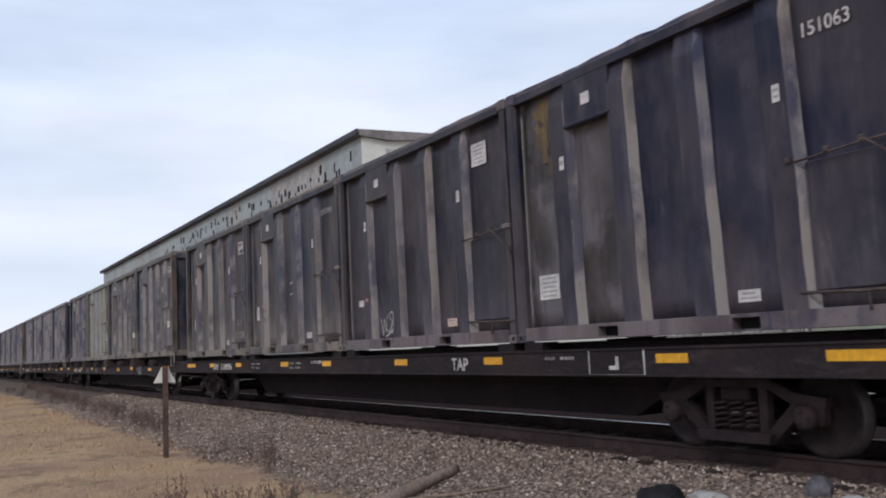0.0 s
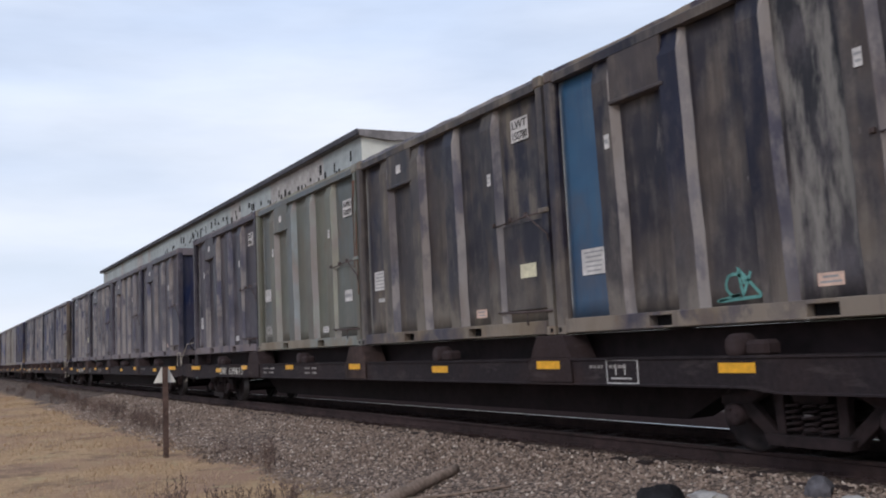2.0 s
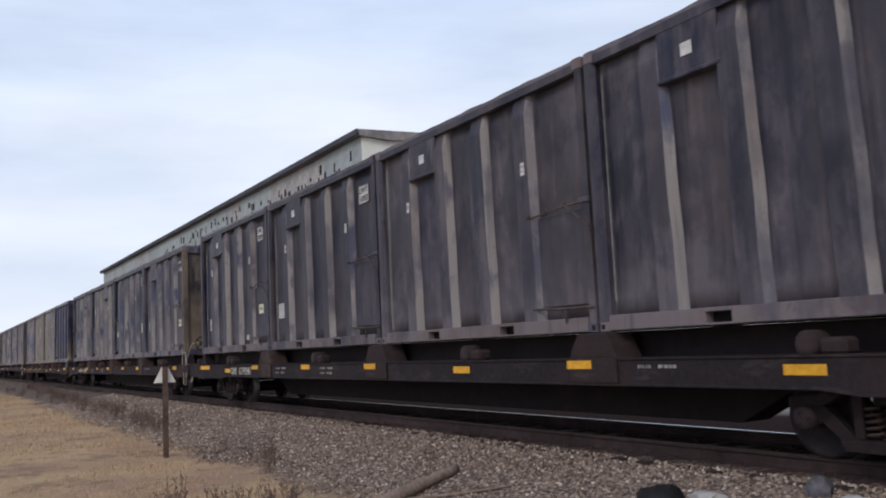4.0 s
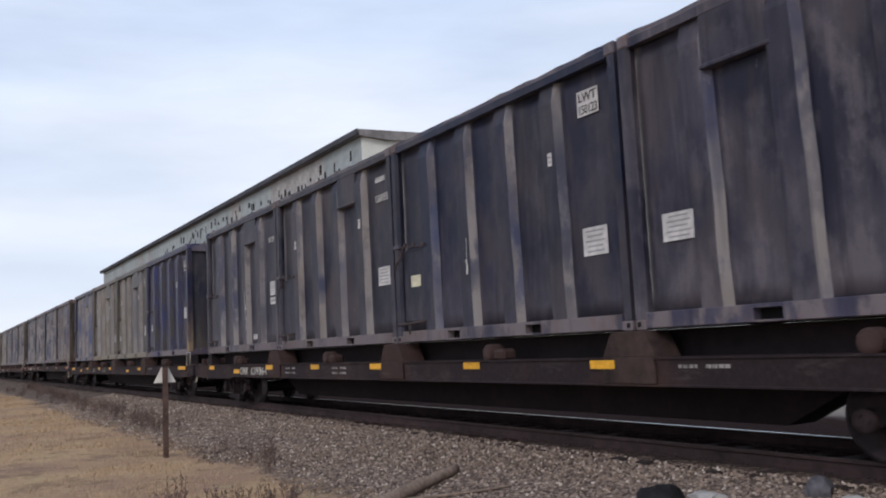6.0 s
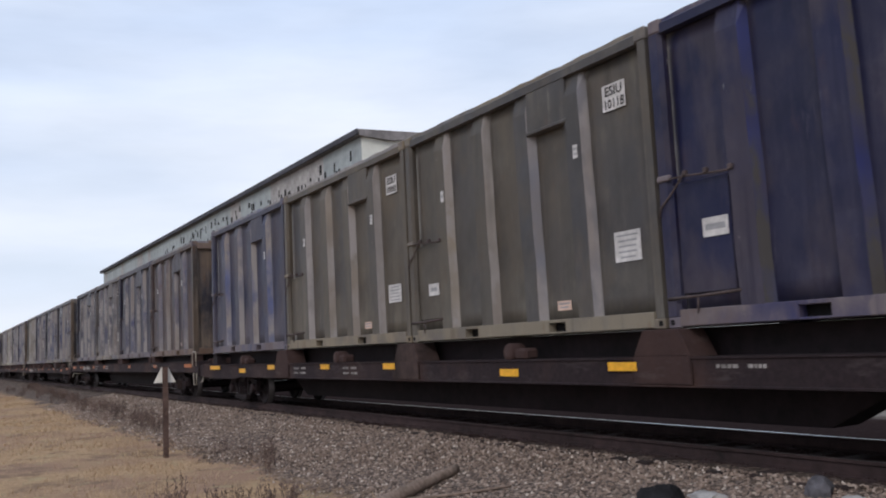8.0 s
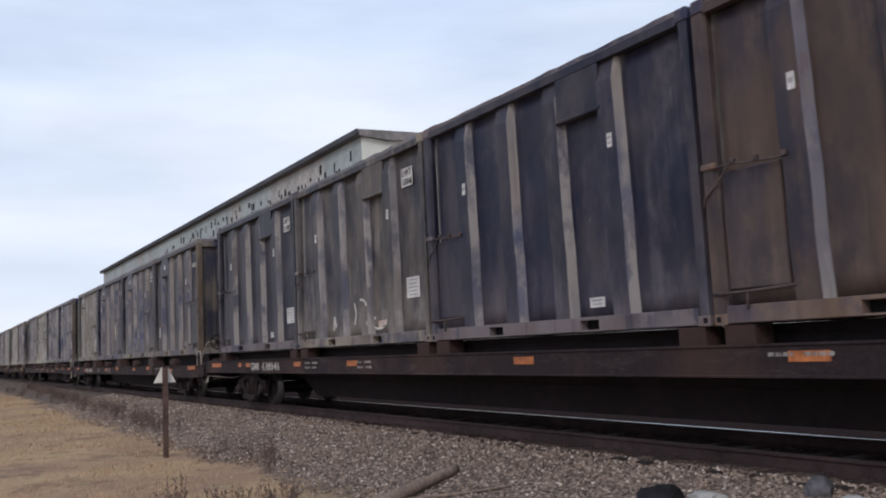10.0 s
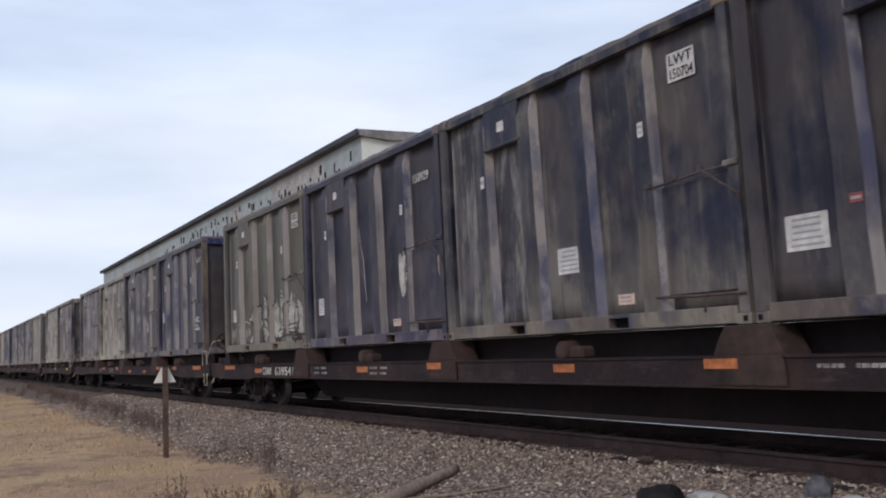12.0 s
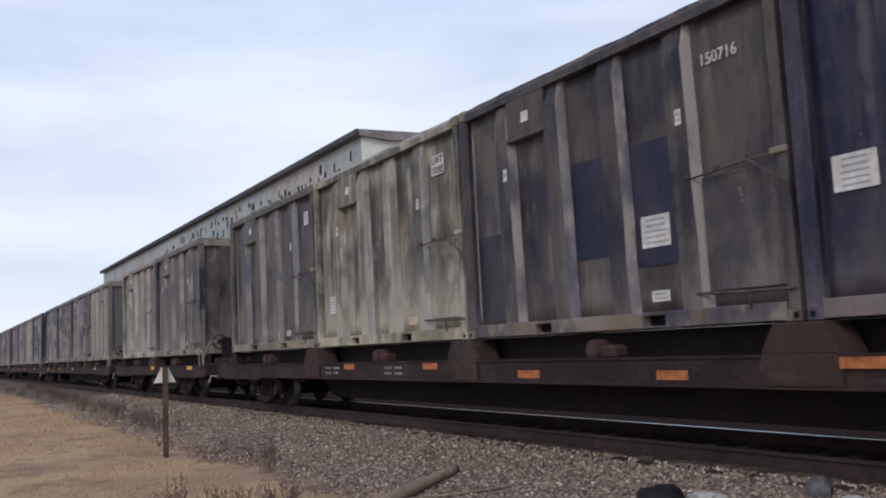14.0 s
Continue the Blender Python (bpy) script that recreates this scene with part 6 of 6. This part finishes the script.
def weed_shape(seed, tall, stems, spread):
    rng = random.Random(seed)
    bm = bmesh.new()
    for k in range(stems):
        a, r = rng.uniform(0, 6.28), rng.uniform(0, spread)
        p = Vector((r * math.cos(a), r * math.sin(a), -0.03))
        lean = Vector((rng.uniform(-0.25, 0.25), rng.uniform(-0.25, 0.25), 1)).normalized()
        h = tall * rng.uniform(0.5, 1.0)
        pts = [p + lean * h * q + Vector((rng.uniform(-0.012, 0.012), rng.uniform(-0.012, 0.012), 0)) for q in (0, 0.35, 0.7, 1)]
        tube(bm, pts, 0.0042, 4, 0.4)
        for b in range(5):
            q = rng.uniform(0.3, 0.95)
            s = p + lean * h * q
            d = Vector((rng.uniform(-1, 1), rng.uniform(-1, 1), rng.uniform(0.3, 1.2))).normalized()
            e = s + d * h * rng.uniform(0.12, 0.3)
            tube(bm, [s, s.lerp(e, 0.5) + Vector((0, 0, 0.01)), e], 0.0035, 3, 0.5)
            for c in range(2):
                g = s.lerp(e, rng.uniform(0.5, 1.0))
                o = 0.012 * Vector((rng.uniform(-1, 1), rng.uniform(-1, 1), rng.uniform(-1, 1)))
                vs = [bm.verts.new(g + t) for t in (o, Vector((0.014, 0, 0.006)), Vector((0, 0.012, 0.018)))]
                bm.faces.new(vs)
    return mesh_of(bm, "weed", WEED)


def make_weeds():
    kinds = [weed_shape(1, 0.62, 9, 0.14), weed_shape(2, 0.45, 14, 0.22), weed_shape(3, 0.75, 5, 0.08), weed_shape(4, 0.38, 18, 0.3)]
    rng = random.Random(12)
    spots = [(-13.2, 4.55, 2), (-13.6, 4.75, 0), (-14.3, 4.9, 1), (-22.5, 5.0, 3), (-23.5, 5.2, 1), (-24.5, 5.1, 3), (-21.8, 5.35, 0), (-25.6, 5.3, 3), (-15.4, 5.0, 3), (-16.6, 4.95, 3), (-10.9, 2.6, 1), (-10.5, 3.0, 3), (-10.3, 3.6, 3), (-10.4, 3.3, 3), (-10.2, 3.9, 3), (-10.3, 2.5, 3)]
    spots += [(-26 - 2.2 * k + rng.uniform(-1, 1), 5.3 + rng.uniform(-0.4, 0.5), rng.choice((0, 1, 3, 3))) for k in range(22)]
    spots += [(-23 - 0.75 * k + rng.uniform(-0.5, 0.5), 5.15 + 0.022 * k + rng.uniform(-0.3, 0.45), rng.choice((1, 3, 3))) for k in range(64)]
    for x, y, k in spots:
        ob = new("dead_weed", kinds[k])
        sc = rng.uniform(0.8, 1.15)
        ob.matrix_world = pose(x, y, ground_z(y), 0, 0, rng.uniform(0, 360)) @ Matrix.Scale(sc, 4)
        tagged(ob, "dead brown weed stalks at the edge of the ballast", "weed", "weeds by the track")


make_weeds()


# ---- buildings and trees beyond the train ----
def make_mill():
    X0, X1, Y0, Y1, EAVE = -107.2, -37.25, 18.0, 34.0, 11.45
    g0 = ground_z(20)
    ob = thing("mill_building", "long weathered sheet-metal mill building with holes under the eaves", "building", pose(X0, Y0, g0))
    L, W, H = X1 - X0, Y1 - Y0, EAVE - g0
    bm = bmesh.new()
    box(bm, 0.05, L - 0.05, 0.05, W - 0.05, 0, H - 0.05)
    part("wall", bm, SHEET_RUST, ob)
    wide = 1.166
    bm = bmesh.new()
    n = 8
    pts = []
    for k in range(n + 1):
        pts.append((wide * k / n, -0.012 - (0.022 if k % 2 else 0.0)))
    prism(bm, pts + [(wide, 0.03), (0, 0.03)], "z", 0, H - 3.4)
    low = mesh_of(bm, "wall_sheet", None)
    bm = bmesh.new()
    prism(bm, pts + [(wide, 0.03), (0, 0.03)], "z", H - 3.42, H)
    high = mesh_of(bm, "wall_sheet", None)
    rng = random.Random(6)
    for k in range(60):
        o = part("wall_sheet", low, SHEET if rng.random() < 0.7 else SHEET_RUST, ob)
        o.matrix_basis = pose(wide * k, 0, 0)
        o = part("wall_sheet", high, SHEET_RUST if 49 <= k <= 54 or rng.random() < 0.12 else SHEET, ob)
        o.matrix_basis = pose(wide * k, -0.015, rng.uniform(-0.02, 0.02))
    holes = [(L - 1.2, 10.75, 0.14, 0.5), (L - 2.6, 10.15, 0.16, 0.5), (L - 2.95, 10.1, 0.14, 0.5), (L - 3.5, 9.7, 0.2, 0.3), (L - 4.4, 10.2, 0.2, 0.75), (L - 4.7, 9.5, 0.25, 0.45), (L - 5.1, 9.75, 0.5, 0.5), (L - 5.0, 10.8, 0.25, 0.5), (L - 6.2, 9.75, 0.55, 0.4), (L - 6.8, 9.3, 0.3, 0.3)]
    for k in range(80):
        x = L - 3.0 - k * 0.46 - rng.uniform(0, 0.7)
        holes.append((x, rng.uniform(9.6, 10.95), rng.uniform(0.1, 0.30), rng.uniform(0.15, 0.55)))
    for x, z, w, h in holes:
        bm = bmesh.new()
        # uncut wall: a black box paints the shade of each hole
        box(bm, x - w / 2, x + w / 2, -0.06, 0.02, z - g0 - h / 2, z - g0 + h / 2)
        part("opening_shade", bm, HOLE_SHADE, ob, "black panel as the shade in a hole in the sheeting")
    # gable end with a loose barge board
    bm = bmesh.new()
    box(bm, L + 0.0, L + 0.06, -0.02, 0.55, 0, H)
    prism(bm, ((0.55, 0), (W, 0), (W, H), (W / 2, H + 0.4), (0.55, H + 0.04)), "x", L, L + 0.05)
    part("gable_wall", bm, GABLE, ob, "cream gable wall")
    bm = bmesh.new()
    box(bm, L + 0.03, L + 0.09, 1.25, 3.6, 9.0 - g0, 10.95 - g0, 0.01)
    part("gable_window", bm, SHEET_RUST, ob, "boarded gable window")
    bm = bmesh.new()
    # black panel laid on the gable as the opening's shade
    box(bm, L + 0.03, L + 0.08, 5.0, 7.4, 10.9 - g0, 11.5 - g0)
    part("gable_opening_shade", bm, HOLE_SHADE, ob, "black panel as the shaded opening under the roof")
    bm = bmesh.new()
    prism(bm, ((-0.25, H + 0.0), (1.4, H - 0.12), (3.0, H + 0.02), (W / 2, H + 0.15), (W / 2, H + 0.55), (-0.3, H + 0.30)), "x", L + 0.06, L + 0.30)
    part("barge_board", bm, ROOFING, ob, "sagging grey barge board")
    bm = bmesh.new()
    for sgn in (0, 1):
        y0, y1 = (-0.35, W / 2) if sgn == 0 else (W + 0.35, W / 2)
        prism(bm, ((y0, H + 0.02), (y0, H + 0.16), (y1, H + 0.56), (y1, H + 0.42)), "x", -0.3, L + 0.06)
    part("roof", bm, ROOFING, ob, "low grey roof")
    bm = bmesh.new()
    box(bm, -0.35, L + 0.35, -0.42, -0.34, H + 0.02, H + 0.30, 0.01)
    part("eave_trim", bm, FASCIA, ob, "dark eave trim")


make_mill()


def make_house():
    g0 = ground_z(40)
    X, Y, HALF, EAVE, APEX = -26.7, 40.0, 3.0, 8.45 - g0, 10.0 - g0
    ob = thing("house", "pale green clapboard house with a grey gable roof", "house", pose(X, Y, g0))
    bm = bmesh.new()
    prism(bm, ((-HALF, 0), (HALF, 0), (HALF, EAVE), (0, APEX - 0.05), (-HALF, EAVE)), "y", 0.03, 10)
    part("wall", bm, SIDING, ob)
    z, k = 0.1, 0
    while z < APEX - 0.2:
        w = HALF if z < EAVE else HALF * (APEX - z - 0.1) / (APEX - EAVE)
        bm = bmesh.new()
        prism(bm, ((0.0, z), (-0.03, z), (-0.008, z + 0.19), (0.0, z + 0.19)), "x", -w, w)
        o = part("clapboard", bm, SIDING, ob)
        z += 0.19
    bm = bmesh.new()
    for s in (-1, 1):
        prism(bm, ((0, APEX - 0.02), (s * (HALF + 0.35), EAVE - 0.2), (s * (HALF + 0.35), EAVE - 0.04), (0, APEX + 0.16)), "y", -0.35, 10.3)
    part("roof", bm, SHINGLE, ob, "grey shingle roof")
    for s in (-1, 1):
        bm = bmesh.new()
        prism(bm, ((0, APEX - 0.12), (s * (HALF + 0.36), EAVE - 0.30), (s * (HALF + 0.36), EAVE - 0.19), (0, APEX + 0.0)), "y", -0.4, -0.34)
        part("barge_board", bm, TRIM, ob, "pale barge board")


make_house()


def tree_shape(seed, tall):
    rng = random.Random(seed)
    bm = bmesh.new()
    twigs = bmesh.new()

    def grow(mesh, p, d, length, r, level):
        pts = [p]
        for k in range(4):
            d = (d + Vector((rng.uniform(-1, 1), rng.uniform(-1, 1), rng.uniform(-0.3, 0.7))) * 0.16).normalized()
            pts.append(pts[-1] + d * length / 4)
        tube(mesh, pts, r, 6 if level < 2 else 4 if level < 3 else 3, 0.5)
        if level >= 4:
            return
        n = (7, 5, 4, 4)[level]
        for k in range(n):
            q = pts[1 + k % 4].lerp(pts[min(4, 2 + k % 4)], rng.random())
            e = (d + Vector((rng.uniform(-1, 1), rng.uniform(-1, 1), rng.uniform(-0.15, 0.6))) * 0.9).normalized()
            grow(twigs, q, e, length * rng.uniform(0.45, 0.65), max(0.012, r * 0.5), level + 1)
    grow(bm, Vector((0, 0, -0.2)), Vector((0, 0, 1)), tall * 0.55, tall * 0.018, 0)
    return mesh_of(bm, "trunk", None), mesh_of(twigs, "crown", None)


def make_trees():
    kinds = [tree_shape(3, 9.0), tree_shape(8, 11.0)]
    for x, y, k, s in ((-37.5, 48.0, 0, 1.0), (-41.0, 55.0, 1, 0.9), (-33.0, 70.0, 1, 1.0), (-330.0, 30.0, 1, 1.3), (-345.0, 22.0, 0, 1.4), (-360.0, 38.0, 1, 1.5), (-390.0, 15.0, 0, 1.3)):
        m = pose(x, y, ground_z(y), 0, 0, 47 * x) @ Matrix.Scale(s, 4)
        ob = thing("bare_tree", "bare leafless winter tree", "tree", m, "bare trees")
        part("trunk", kinds[k][0], BARK, ob)
        part("crown", kinds[k][1], BARK, ob)


make_trees()


def make_brush():
    """Added low far hedge of bare brush beyond the yard, darkening gaps under containers."""
    rng = np.random.default_rng(21)
    n = 9000
    x = -190 + 240 * rng.random(n)
    y = 47 + 9 * rng.random(n)
    keep = (x < -34) | (x > -20) | (y > 51)
    x, y = x[keep], y[keep]
    n = len(x)
    h = 1.5 + 1.2 * rng.random(n)
    w = 0.03 + 0.05 * rng.random(n)
    a, lean = rng.random(n) * 6.28, 0.5 * (rng.random(n) - 0.5)
    z = np.full(n, -0.55)
    P = np.zeros((n, 3, 3))
    P[:, 0] = np.stack([x - w * np.cos(a), y - w * np.sin(a), z], 1)
    P[:, 1] = np.stack([x + w * np.cos(a), y + w * np.sin(a), z], 1)
    P[:, 2] = np.stack([x + lean, y + 0.3 * lean, z + h], 1)
    me = bpy.data.meshes.new("brush_backdrop")
    me.from_pydata(P.reshape(-1, 3).tolist(), [], (np.arange(n * 3).reshape(-1, 3)).tolist())
    me.materials.append(BARK)
    tagged(new("brush_backdrop", me), "low bare winter brush beyond the gravel yard, added as a backdrop", "brush", kind="stuff")


make_brush()


# ---- what moves ----
def motions():
    for ob, m in MOVERS:
        rows = [(t, Matrix.Translation((SPEED * t, 0, 0)) @ m) for t in (0.0, 7.0, 14.0)]
        walk(ob, rows)
    for w, spot in WHEELSETS:
        rows = []
        for k in range(421):
            t = k / 30.0
            rows.append((t, Matrix.Translation(spot) @ Matrix.Rotation(SPEED * t / 0.42, 4, "Y")))
        walk(w, rows)


motions()
